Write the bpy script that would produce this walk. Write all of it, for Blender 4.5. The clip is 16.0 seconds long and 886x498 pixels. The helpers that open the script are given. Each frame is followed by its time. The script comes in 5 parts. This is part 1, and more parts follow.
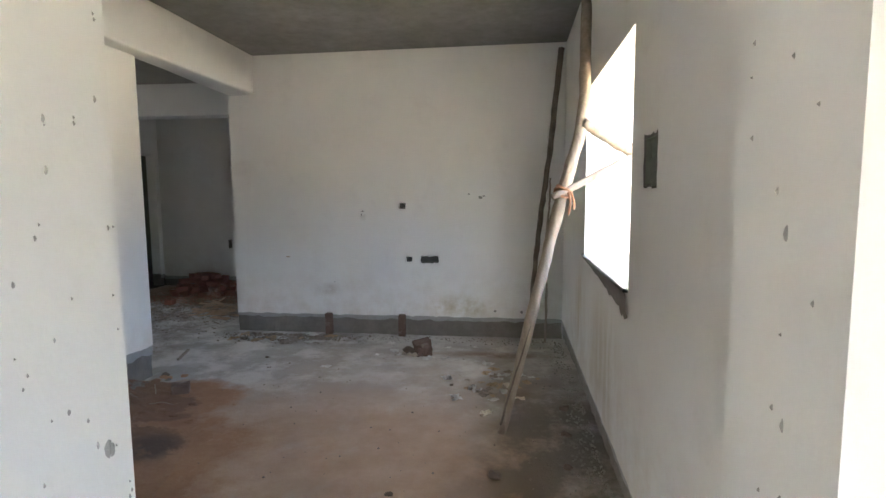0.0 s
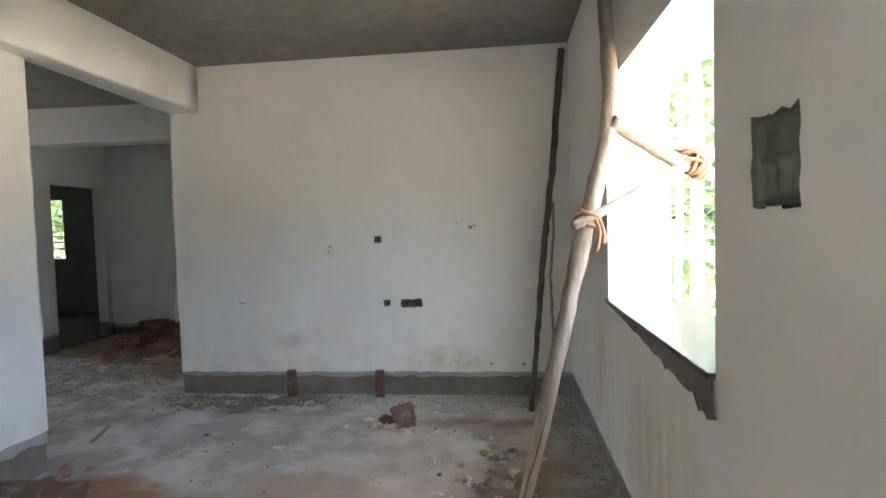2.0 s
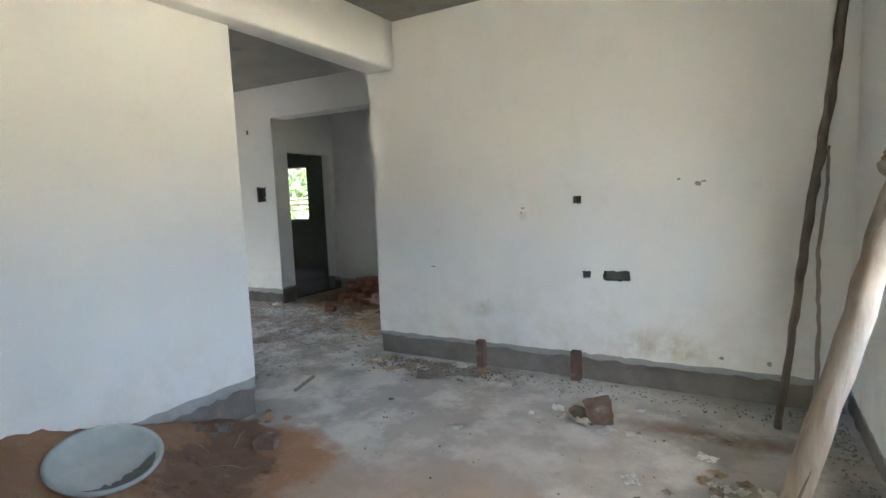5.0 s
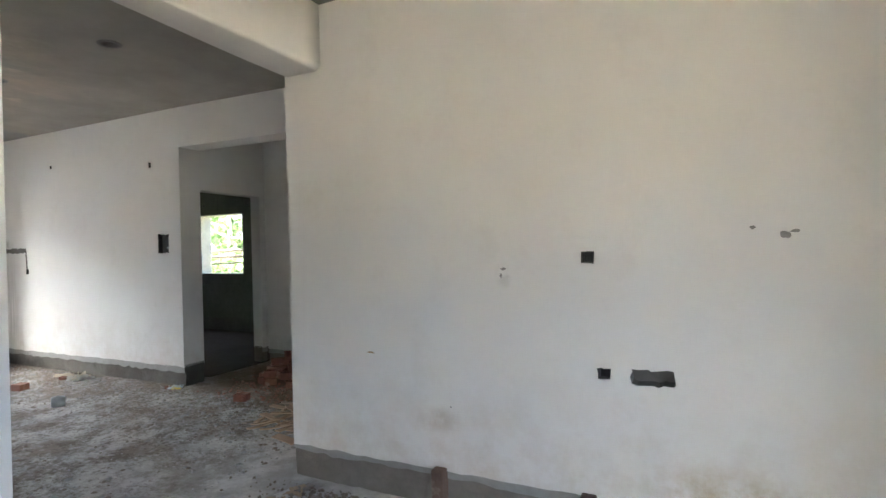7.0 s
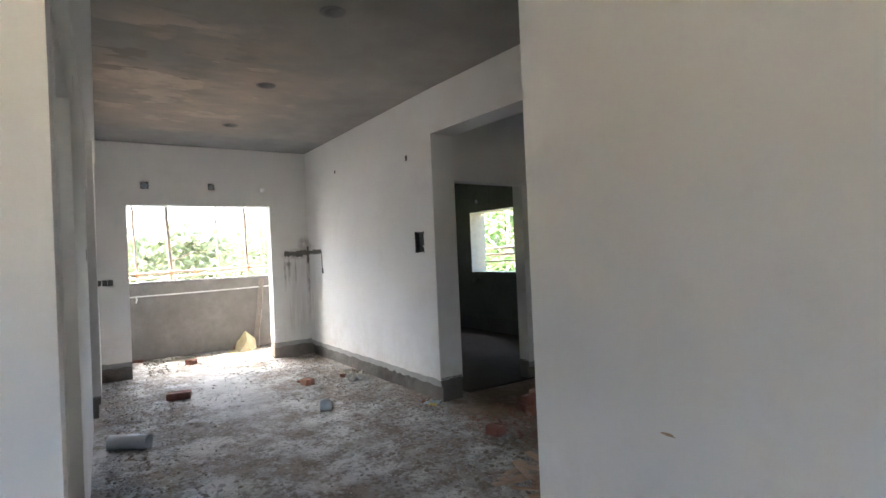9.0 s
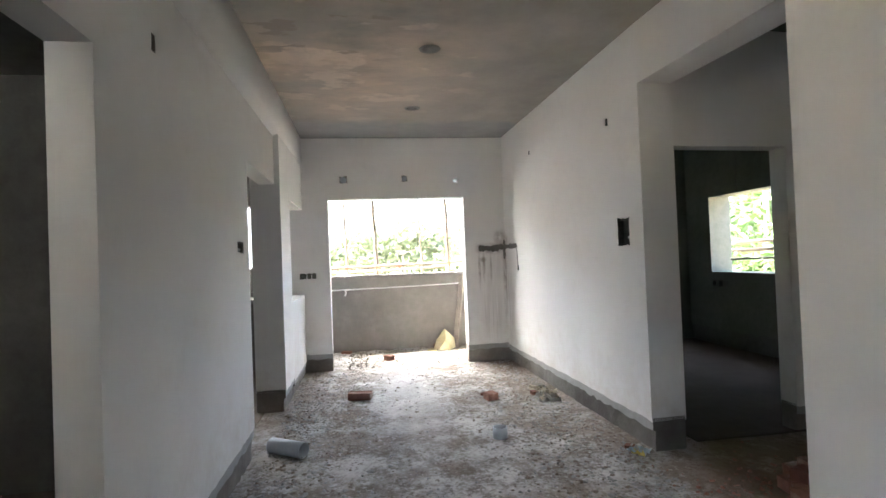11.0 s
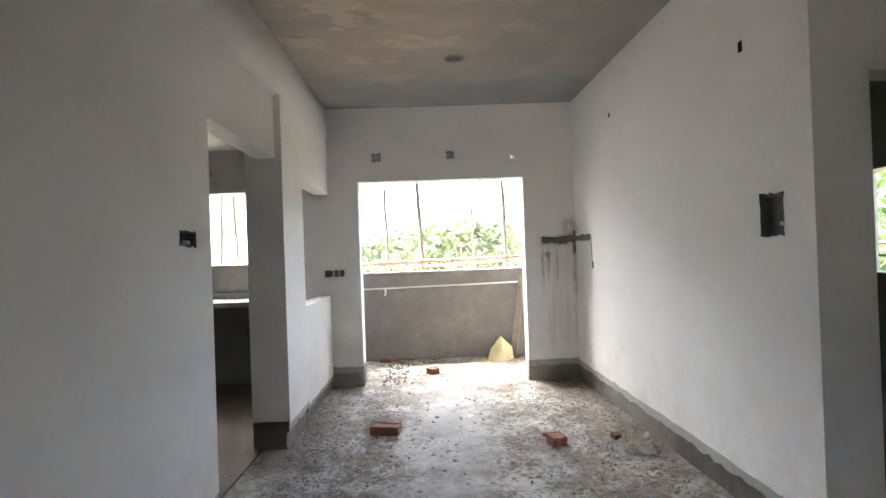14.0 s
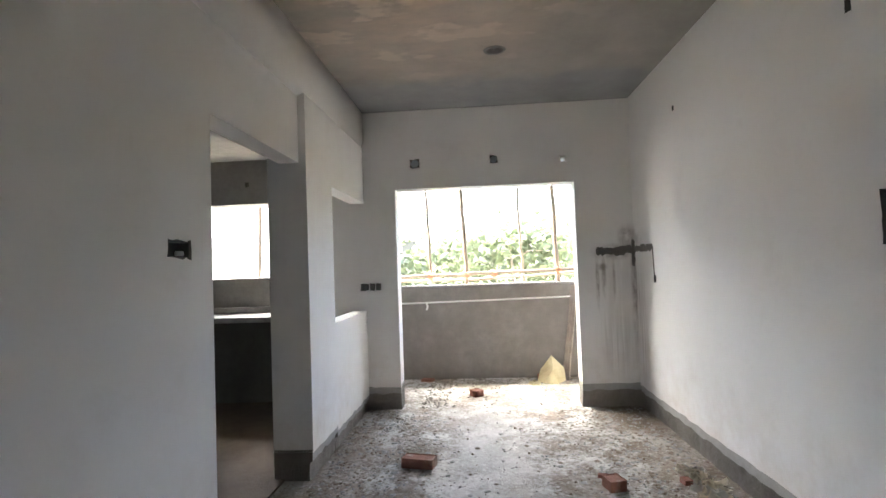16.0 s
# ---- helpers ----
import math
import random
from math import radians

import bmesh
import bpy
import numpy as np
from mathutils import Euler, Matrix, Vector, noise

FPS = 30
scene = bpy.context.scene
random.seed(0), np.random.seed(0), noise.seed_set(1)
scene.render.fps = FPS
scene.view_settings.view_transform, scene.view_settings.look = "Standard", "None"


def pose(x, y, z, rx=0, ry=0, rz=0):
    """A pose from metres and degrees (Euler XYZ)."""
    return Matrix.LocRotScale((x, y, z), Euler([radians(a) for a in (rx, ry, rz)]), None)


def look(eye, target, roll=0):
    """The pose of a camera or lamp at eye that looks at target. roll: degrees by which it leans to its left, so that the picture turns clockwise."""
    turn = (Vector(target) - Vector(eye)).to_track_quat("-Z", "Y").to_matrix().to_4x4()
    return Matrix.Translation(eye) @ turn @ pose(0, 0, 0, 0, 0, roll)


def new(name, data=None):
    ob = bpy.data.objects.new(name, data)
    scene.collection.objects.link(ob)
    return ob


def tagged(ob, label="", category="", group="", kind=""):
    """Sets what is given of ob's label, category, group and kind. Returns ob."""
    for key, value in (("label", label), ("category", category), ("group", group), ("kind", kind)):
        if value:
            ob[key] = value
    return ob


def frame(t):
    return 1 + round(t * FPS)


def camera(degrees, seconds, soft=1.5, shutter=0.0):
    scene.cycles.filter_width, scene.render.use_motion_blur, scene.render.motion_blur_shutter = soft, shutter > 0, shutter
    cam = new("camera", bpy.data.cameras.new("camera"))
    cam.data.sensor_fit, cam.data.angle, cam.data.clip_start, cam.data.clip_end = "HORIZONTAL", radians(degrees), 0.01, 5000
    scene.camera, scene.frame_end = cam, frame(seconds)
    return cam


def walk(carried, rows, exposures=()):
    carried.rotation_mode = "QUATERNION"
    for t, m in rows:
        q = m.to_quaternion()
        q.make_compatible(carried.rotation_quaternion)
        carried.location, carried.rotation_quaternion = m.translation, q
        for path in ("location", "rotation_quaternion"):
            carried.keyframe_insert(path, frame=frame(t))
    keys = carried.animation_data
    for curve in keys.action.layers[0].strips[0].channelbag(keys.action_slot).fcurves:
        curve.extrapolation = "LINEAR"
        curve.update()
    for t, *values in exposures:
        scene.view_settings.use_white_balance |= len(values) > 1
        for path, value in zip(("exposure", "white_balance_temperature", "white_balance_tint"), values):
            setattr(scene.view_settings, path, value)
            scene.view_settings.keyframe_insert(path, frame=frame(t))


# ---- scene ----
cam = camera(80.3, 16.0)
METRES, EYE, TILT, LEAN, TURN = 8.0, 1.5, 0.0, 0.0, 8.0
PATH = [
    (0, (-0.006, 0.331, 1.426), (-0.266, 2.304, 1.226), -0.4),
    (0.5, (-0.095, 0.512, 1.423), (-0.287, 2.493, 1.218), -0.1),
    (1, (-0.162, 0.7, 1.449), (-0.355, 2.682, 1.263), -0.1),
    (1.5, (-0.1, 1.012, 1.422), (-0.292, 3.0, 1.314), -1.5),
    (2, (-0.067, 1.252, 1.437), (-0.289, 3.237, 1.346), -1.7),
    (2.5, (-0.079, 1.463, 1.438), (-0.37, 3.434, 1.264), -0.5),
    (3, (-0.071, 1.621, 1.436), (-0.527, 3.557, 1.225), -0.1),
    (3.5, (-0.021, 1.636, 1.444), (-0.901, 3.388, 1.051), -1.6),
    (4, (0.042, 1.651, 1.447), (-0.95, 3.318, 0.959), -3.0),
    (4.5, (0.081, 1.657, 1.452), (-0.971, 3.332, 1.152), -5.1),
    (5, (-0.046, 1.854, 1.395), (-1.045, 3.575, 1.194), -2.3),
    (5.2, (-0.17, 1.945, 1.39), (-1.016, 3.754, 1.279), -0.2),
    (7.3, (-0.698, 3.417, 1.389), (-1.613, 5.195, 1.397), -2.3),
    (7.5, (-0.742, 3.555, 1.381), (-1.741, 5.288, 1.386), -2.7),
    (8, (-0.919, 3.826, 1.362), (-2.248, 5.320, 1.396), -2.1),
    (8.5, (-1.175, 4.075, 1.394), (-2.708, 5.36, 1.393), -2.4),
    (9, (-1.401, 4.296, 1.399), (-3.077, 5.388, 1.413), -2.5),
    (9.5, (-1.618, 4.542, 1.398), (-3.459, 5.323, 1.457), -2.5),
    (9.7, (-1.712, 4.642, 1.369), (-3.593, 5.319, 1.433), -2.5),
    (11.8, (-2.516, 5.164, 1.367), (-4.509, 5.333, 1.348), -2.3),
    (12, (-2.607, 5.188, 1.357), (-4.602, 5.333, 1.328), -2.3),
    (12.5, (-2.865, 5.197, 1.378), (-4.86, 5.336, 1.389), -1.1),
    (13, (-3.055, 5.23, 1.386), (-5.05, 5.367, 1.408), -1.1),
    (13.5, (-3.25, 5.281, 1.386), (-5.249, 5.332, 1.421), -2.5),
    (14, (-3.431, 5.328, 1.39), (-5.431, 5.373, 1.403), -2.0),
    (14.5, (-3.608, 5.313, 1.374), (-5.607, 5.35, 1.343), -1.1),
    (15, (-3.774, 5.297, 1.404), (-5.773, 5.33, 1.457), -0.8),
    (15.5, (-3.821, 5.329, 1.403), (-5.819, 5.261, 1.468), -2.7),
    (16, (-3.846, 5.433, 1.387), (-5.839, 5.278, 1.453), -2.0),
]
EXPOSURES = [(0.0, 5.3, 6000.0, 1.0), (1.0, 5.5, 6000.0, 0.0), (2.5, 5.45, 5950.0, 0.0), (4.0, 5.85, 5900.0, -2.0), (5.0, 5.85, 5900.0, -4.0), (7.5, 5.8, 6100.0, 1.0), (9.0, 5.5, 6050.0, 2.0), (9.7, 5.45, 6100.0, 2.0), (12.0, 5.8, 6200.0, 2.0), (14.0, 5.45, 6200.0, 2.0), (16.0, 5.25, 6200.0, 2.0)]
walk(cam, [(t, look(eye, target, roll)) for t, eye, target, roll in PATH], EXPOSURES)

# ---------- world and sun ----------
world = bpy.data.worlds.new("sky")
scene.world = world
world.use_nodes = True
wn = world.node_tree
sky = wn.nodes.new("ShaderNodeTexSky")
sky.sky_type = 'NISHITA'
sky.sun_disc = False
sky.sun_elevation = radians(58)
sky.sun_rotation = radians(205)
sky.dust_density = 9.0
sky.air_density = 0.6
sky.ozone_density = 0.5
wn.links.new(sky.outputs[0], wn.nodes["Background"].inputs[0])
wn.nodes["Background"].inputs[1].default_value = 0.15

sun_data = bpy.data.lights.new("sun", 'SUN')
sun_data.energy = 0.6
sun_data.angle = radians(16)
sun_data.color = (1.0, 0.95, 0.87)
sun = new("sun", sun_data)
sun.matrix_world = look((-3.38, -7.25, 12.8), (0, 0, 0))


# ---------- materials ----------
def material(name, base, rough=0.85):
    m = bpy.data.materials.new(name)
    m.use_nodes = True
    b = m.node_tree.nodes["Principled BSDF"]
    b.inputs["Base Color"].default_value = (*base, 1)
    b.inputs["Roughness"].default_value = rough
    return m


class Net:
    """Short-hand for building a node material."""

    def __init__(self, name, rough=0.85):
        self.m = material(name, (0.5, 0.5, 0.5), rough)
        self.t = self.m.node_tree
        self.b = self.t.nodes["Principled BSDF"]
        self.pos = self.t.nodes.new("ShaderNodeNewGeometry").outputs["Position"]

    def link(self, a, b):
        self.t.links.new(a, b)

    def put(self, socket, v):
        if isinstance(v, bpy.types.NodeSocket):
            self.link(v, socket)
        else:
            socket.default_value = v

    def noise(self, scale, detail=6, rough=0.6, stretch=None, src=None, lo=0.3, hi=0.7):
        v = src or self.pos
        if stretch:
            mp = self.t.nodes.new("ShaderNodeMapping")
            mp.inputs["Scale"].default_value = stretch
            self.link(v, mp.inputs["Vector"])
            v = mp.outputs[0]
        n = self.t.nodes.new("ShaderNodeTexNoise")
        n.inputs["Scale"].default_value = scale
        n.inputs["Detail"].default_value = detail
        n.inputs["Roughness"].default_value = rough
        self.link(v, n.inputs["Vector"])
        return self.remap(n.outputs["Fac"], lo, hi)

    def remap(self, v, lo, hi, a=0.0, b=1.0, smooth=False):
        r = self.t.nodes.new("ShaderNodeMapRange")
        if smooth:
            r.interpolation_type = 'SMOOTHSTEP'
        for i, x in enumerate((lo, hi, a, b)):
            r.inputs[i + 1].default_value = x
        self.link(v, r.inputs[0])
        return r.outputs[0]

    def math(self, op, a, b=0.0):
        n = self.t.nodes.new("ShaderNodeMath")
        n.operation = op
        n.use_clamp = False
        self.put(n.inputs[0], a)
        self.put(n.inputs[1], b)
        return n.outputs[0]

    def mix(self, fac, a, b):
        n = self.t.nodes.new("ShaderNodeMix")
        n.data_type = 'RGBA'
        self.put(n.inputs["Factor"], fac)
        self.put(n.inputs[6], a if isinstance(a, bpy.types.NodeSocket) else (*a, 1))
        self.put(n.inputs[7], b if isinstance(b, bpy.types.NodeSocket) else (*b, 1))
        return n.outputs[2]

    def shift(self, by):
        a = self.t.nodes.new("ShaderNodeVectorMath")
        self.link(self.pos, a.inputs[0])
        a.inputs[1].default_value = by
        return a.outputs[0]

    def axis(self, i):
        s = self.t.nodes.new("ShaderNodeSeparateXYZ")
        self.link(self.pos, s.inputs[0])
        return s.outputs[i]

    def blob(self, centre, size, soft=0.5):
        """1 inside an ellipsoid round centre, fading to 0 at its edge."""
        a = self.t.nodes.new("ShaderNodeVectorMath")
        a.operation = 'SUBTRACT'
        self.link(self.pos, a.inputs[0])
        a.inputs[1].default_value = centre
        d = self.t.nodes.new("ShaderNodeVectorMath")
        d.operation = 'DIVIDE'
        self.link(a.outputs[0], d.inputs[0])
        d.inputs[1].default_value = size
        l = self.t.nodes.new("ShaderNodeVectorMath")
        l.operation = 'LENGTH'
        self.link(d.outputs[0], l.inputs[0])
        return self.remap(l.outputs["Value"], 1.0, soft, 0.0, 1.0, True)

    def random(self):
        return self.t.nodes.new("ShaderNodeObjectInfo").outputs["Random"]

    def island(self):
        return self.t.nodes.new("ShaderNodeNewGeometry").outputs["Random Per Island"]

    def bump(self, height, strength=0.3, distance=0.01):
        n = self.t.nodes.new("ShaderNodeBump")
        n.inputs["Strength"].default_value = strength
        n.inputs["Distance"].default_value = distance
        self.link(height, n.inputs["Height"])
        self.link(n.outputs[0], self.b.inputs["Normal"])

    def out(self, colour, rough=None):
        self.put(self.b.inputs["Base Color"], colour)
        if rough is not None:
            self.put(self.b.inputs["Roughness"], rough)
        return self.m


def make_paint(name, a, b, stains=()):
    """Primed wall: chalky off-white with trowel marks, faint dirt and a few stains."""
    n = Net(name, 0.9)
    big = n.noise(0.9, 4, 0.55)
    col = n.mix(big, a, b)
    grime = n.noise(2.6, 8, 0.7, lo=0.55, hi=0.8)
    col = n.mix(n.math('MULTIPLY', grime, 0.16), col, (0.42, 0.37, 0.30))
    low = n.remap(n.axis(2), 0.75, 0.1)
    low = n.math('MULTIPLY', low, n.noise(5.0, 7, 0.7, lo=0.42, hi=0.72))
    col = n.mix(n.math('MULTIPLY', low, 0.42), col, (0.46, 0.36, 0.24))
    for centre, size, colour, amount, stretch in stains:
        mask = n.math('MULTIPLY', n.blob(centre, size, 0.2), n.noise(9.0, 7, 0.65, stretch, lo=0.36, hi=0.6))
        col = n.mix(n.math('MULTIPLY', mask, amount), col, colour)
    fine = n.noise(60, 5, 0.6)
    sweep = n.noise(7, 5, 0.6, (1, 1, 0.35))
    n.bump(n.math('ADD', n.math('MULTIPLY', fine, 0.25), n.math('MULTIPLY', sweep, 0.75)), 0.18, 0.006)
    return n.out(col)


PAINT = make_paint("primed_plaster", (0.775, 0.76, 0.735), (0.835, 0.825, 0.80), [
    ((0.52, 3.4, 0.45), (0.3, 0.75, 0.55), (0.50, 0.42, 0.28), 0.5, (1, 1, 0.2)),
    ((0.5, 4.45, 0.5), (0.3, 0.4, 0.6), (0.48, 0.38, 0.22), 0.5, (1, 1, 0.2)),
    ((-0.55, 5.83, 0.25), (0.5, 0.2, 0.16), (0.45, 0.36, 0.18), 0.6, (1, 1, 1)),
    ((-1.6, 5.83, 1.24), (0.06, 0.2, 0.09), (0.38, 0.35, 0.32), 0.6, (1, 1, 1)),
    ((-2.0, 5.83, 0.42), (0.2, 0.2, 0.1), (0.40, 0.33, 0.25), 0.4, (1, 1, 1)),
])
DRIP = (0.23, 0.195, 0.16)
STREAK = (0.42, 0.39, 0.355)
PAINT_STAINED = make_paint("primed_plaster_stained", (0.78, 0.77, 0.75), (0.84, 0.83, 0.81), [
    ((-8.97, 6.66, 1.22), (0.2, 0.27, 0.36), (0.50, 0.47, 0.43), 0.4, (2.3, 2.3, 0.2)),
    ((-8.97, 6.66, 0.62), (0.15, 0.24, 0.5), STREAK, 0.42, (4.5, 4.5, 0.12)),
    ((-8.80, 6.86, 0.75), (0.22, 0.15, 0.8), STREAK, 0.5, (4.5, 4.5, 0.12)),
    ((-8.97, 6.505, 1.20), (0.1, 0.026, 0.36), DRIP, 0.75, (2.2, 2.2, 0.7)),
    ((-8.97, 6.565, 1.24), (0.1, 0.030, 0.27), DRIP, 0.65, (2.2, 2.2, 0.7)),
    ((-8.97, 6.55, 1.33), (0.1, 0.065, 0.05), DRIP, 0.7, (1, 1, 1)),
    ((-8.97, 6.66, 1.22), (0.1, 0.020, 0.27), DRIP, 0.55, (2.2, 2.2, 0.7)),
    ((-8.96, 6.85, 1.12), (0.045, 0.045, 0.75), DRIP, 0.85, (1.5, 1.5, 0.4)),
    ((-8.88, 6.86, 1.10), (0.02, 0.1, 0.48), STREAK, 0.6, (2.2, 2.2, 0.5)),
    ((-8.97, 6.80, 1.60), (0.12, 0.12, 0.17), (0.22, 0.19, 0.165), 0.7, (1, 1, 1)),
    ((-8.86, 6.86, 1.56), (0.16, 0.1, 0.10), (0.42, 0.40, 0.37), 0.6, (1, 1, 1)),
    ((-8.97, 6.66, 1.47), (0.05, 0.25, 0.10), (0.24, 0.205, 0.17), 0.85, (1, 1, 1)),
])


def make_cement(name, a, b, patch=None, amount=0.0, rough=0.9, bump=0.3):
    n = Net(name, rough)
    col = n.mix(n.noise(1.3, 6, 0.62), a, b)
    col = n.mix(n.math('MULTIPLY', n.noise(11, 8, 0.7, lo=0.4, hi=0.75), 0.45), col, tuple(c * 0.62 for c in a))
    if patch:
        col = n.mix(n.math('MULTIPLY', n.noise(0.85, 5, 0.6, lo=0.46, hi=0.62), amount), col, patch)
    n.bump(n.math('ADD', n.math('MULTIPLY', n.noise(45, 6, 0.7), 0.5), n.math('MULTIPLY', n.noise(6, 5), 0.5)), bump, 0.01)
    return n.out(col)


CEMENT = make_cement("grey_cement_plaster", (0.27, 0.26, 0.245), (0.36, 0.35, 0.335))
CEMENT_BAND = make_cement("rough_cement_band", (0.20, 0.182, 0.16), (0.31, 0.285, 0.255), (0.15, 0.125, 0.10), 0.7, bump=0.9)
CEMENT_BURNT = make_cement("dark_flaking_cement", (0.125, 0.112, 0.095), (0.25, 0.235, 0.21), (0.08, 0.07, 0.06), 0.8, bump=1.0)
CEMENT_LIP = make_cement("smooth_cement_lip", (0.34, 0.33, 0.31), (0.44, 0.43, 0.41))
CEMENT_DARK = make_cement("dark_cement", (0.12, 0.115, 0.105), (0.19, 0.185, 0.17))
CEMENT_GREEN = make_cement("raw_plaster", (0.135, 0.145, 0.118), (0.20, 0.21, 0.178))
PARAPET = make_cement("weathered_parapet", (0.20, 0.185, 0.165), (0.30, 0.285, 0.26), (0.16, 0.14, 0.12), 0.5)
SLAB_GREY = make_cement("slab_soffit", (0.185, 0.18, 0.165), (0.29, 0.28, 0.26))


def make_dining_ceiling():
    n = Net("patchy_slab_soffit", 0.9)
    col = n.mix(n.noise(1.3, 7, 0.62), (0.30, 0.282, 0.25), (0.44, 0.41, 0.36))
    light = n.noise(0.9, 7, 0.6, (1.7, 0.8, 1.0), lo=0.40, hi=0.62)
    zone = n.blob((-6.5, 4.95, 2.94), (2.1, 1.6, 1.0), 0.25)
    col = n.mix(n.math('MULTIPLY', n.math('MULTIPLY', light, zone), 0.85), col, (0.66, 0.52, 0.41))
    # skim coats with torn edges
    skim = n.noise(1.5, 5, 0.5, (2.0, 0.7, 1.0), src=n.shift((2.3, 7.1, 0)), lo=0.535, hi=0.56)
    strong = n.blob((-5.75, 4.75, 2.94), (1.0, 0.9, 1.0), 0.4)
    col = n.mix(n.math('MULTIPLY', n.math('MULTIPLY', skim, strong), 0.75), col, (0.78, 0.65, 0.54))
    skim2 = n.noise(2.2, 6, 0.55, (1.6, 0.9, 1.0), src=n.shift((9.0, 1.7, 0)), lo=0.55, hi=0.60)
    col = n.mix(n.math('MULTIPLY', n.math('MULTIPLY', skim2, zone), 0.6), col, (0.74, 0.62, 0.51))
    torn = n.noise(1.9, 6, 0.55, (2.2, 0.9, 1.0), src=n.shift((4.1, 3.3, 0)), lo=0.57, hi=0.595)
    col = n.mix(n.math('MULTIPLY', n.math('MULTIPLY', torn, strong), 0.8), col, (0.33, 0.285, 0.235))
    col = n.mix(n.math('MULTIPLY', n.noise(3.6, 7, 0.7, lo=0.55, hi=0.7), 0.35), col, (0.36, 0.31, 0.26))
    west = n.remap(n.math('ADD', n.axis(0), n.math('MULTIPLY', n.noise(2.5, 6, 0.6), 0.25)), -7.95, -8.2, 0.0, 1.0, True)
    col = n.mix(n.math('MULTIPLY', west, 0.9), col, n.mix(n.noise(3.0), (0.27, 0.275, 0.275), (0.34, 0.345, 0.34)))
    n.bump(n.math('ADD', n.math('MULTIPLY', n.noise(30, 6, 0.7), 0.4), n.math('MULTIPLY', light, 0.3)), 0.3, 0.008)
    return n.out(col)


SLAB_PATCHY = make_dining_ceiling()


def soil_colour(n):
    """Red-brown earth, the same on the heap and where it is trodden over the floor."""
    col = n.mix(n.noise(2.2, 8, 0.65), (0.275, 0.15, 0.088), (0.40, 0.25, 0.155))
    wet = None
    for centre, size in (((-2.12, 3.02, 0.1), (0.34, 0.42, 0.6)), ((-2.42, 3.52, 0.1), (0.42, 0.52, 0.6)), ((-2.3, 2.55, 0.1), (0.5, 0.42, 0.6)), ((-2.75, 3.9, 0.1), (0.5, 0.4, 0.6))):
        b = n.blob(centre, size, 0.0)
        wet = b if wet is None else n.math('MAXIMUM', wet, b)
    rim = n.math('SUBTRACT', n.noise(4.2, 9, 0.7, lo=0.2, hi=0.8), 0.5)
    wet = n.remap(n.math('ADD', wet, n.math('MULTIPLY', rim, 0.9)), 0.30, 0.44)
    col = n.mix(n.math('MULTIPLY', wet, 0.85), col, n.mix(n.noise(7, 8, 0.7), (0.15, 0.085, 0.053), (0.235, 0.14, 0.09)))
    black = n.math('MULTIPLY', n.blob((-2.06, 3.0, 0.05), (0.2, 0.26, 0.5), 0.3), n.noise(5, 8, 0.7, lo=0.42, hi=0.5))
    col = n.mix(n.math('MULTIPLY', black, 0.85), col, (0.095, 0.07, 0.055))
    return n.mix(n.math('MULTIPLY', n.noise(15, 9, 0.8, lo=0.55, hi=0.7), 0.5), col, (0.47, 0.34, 0.24))


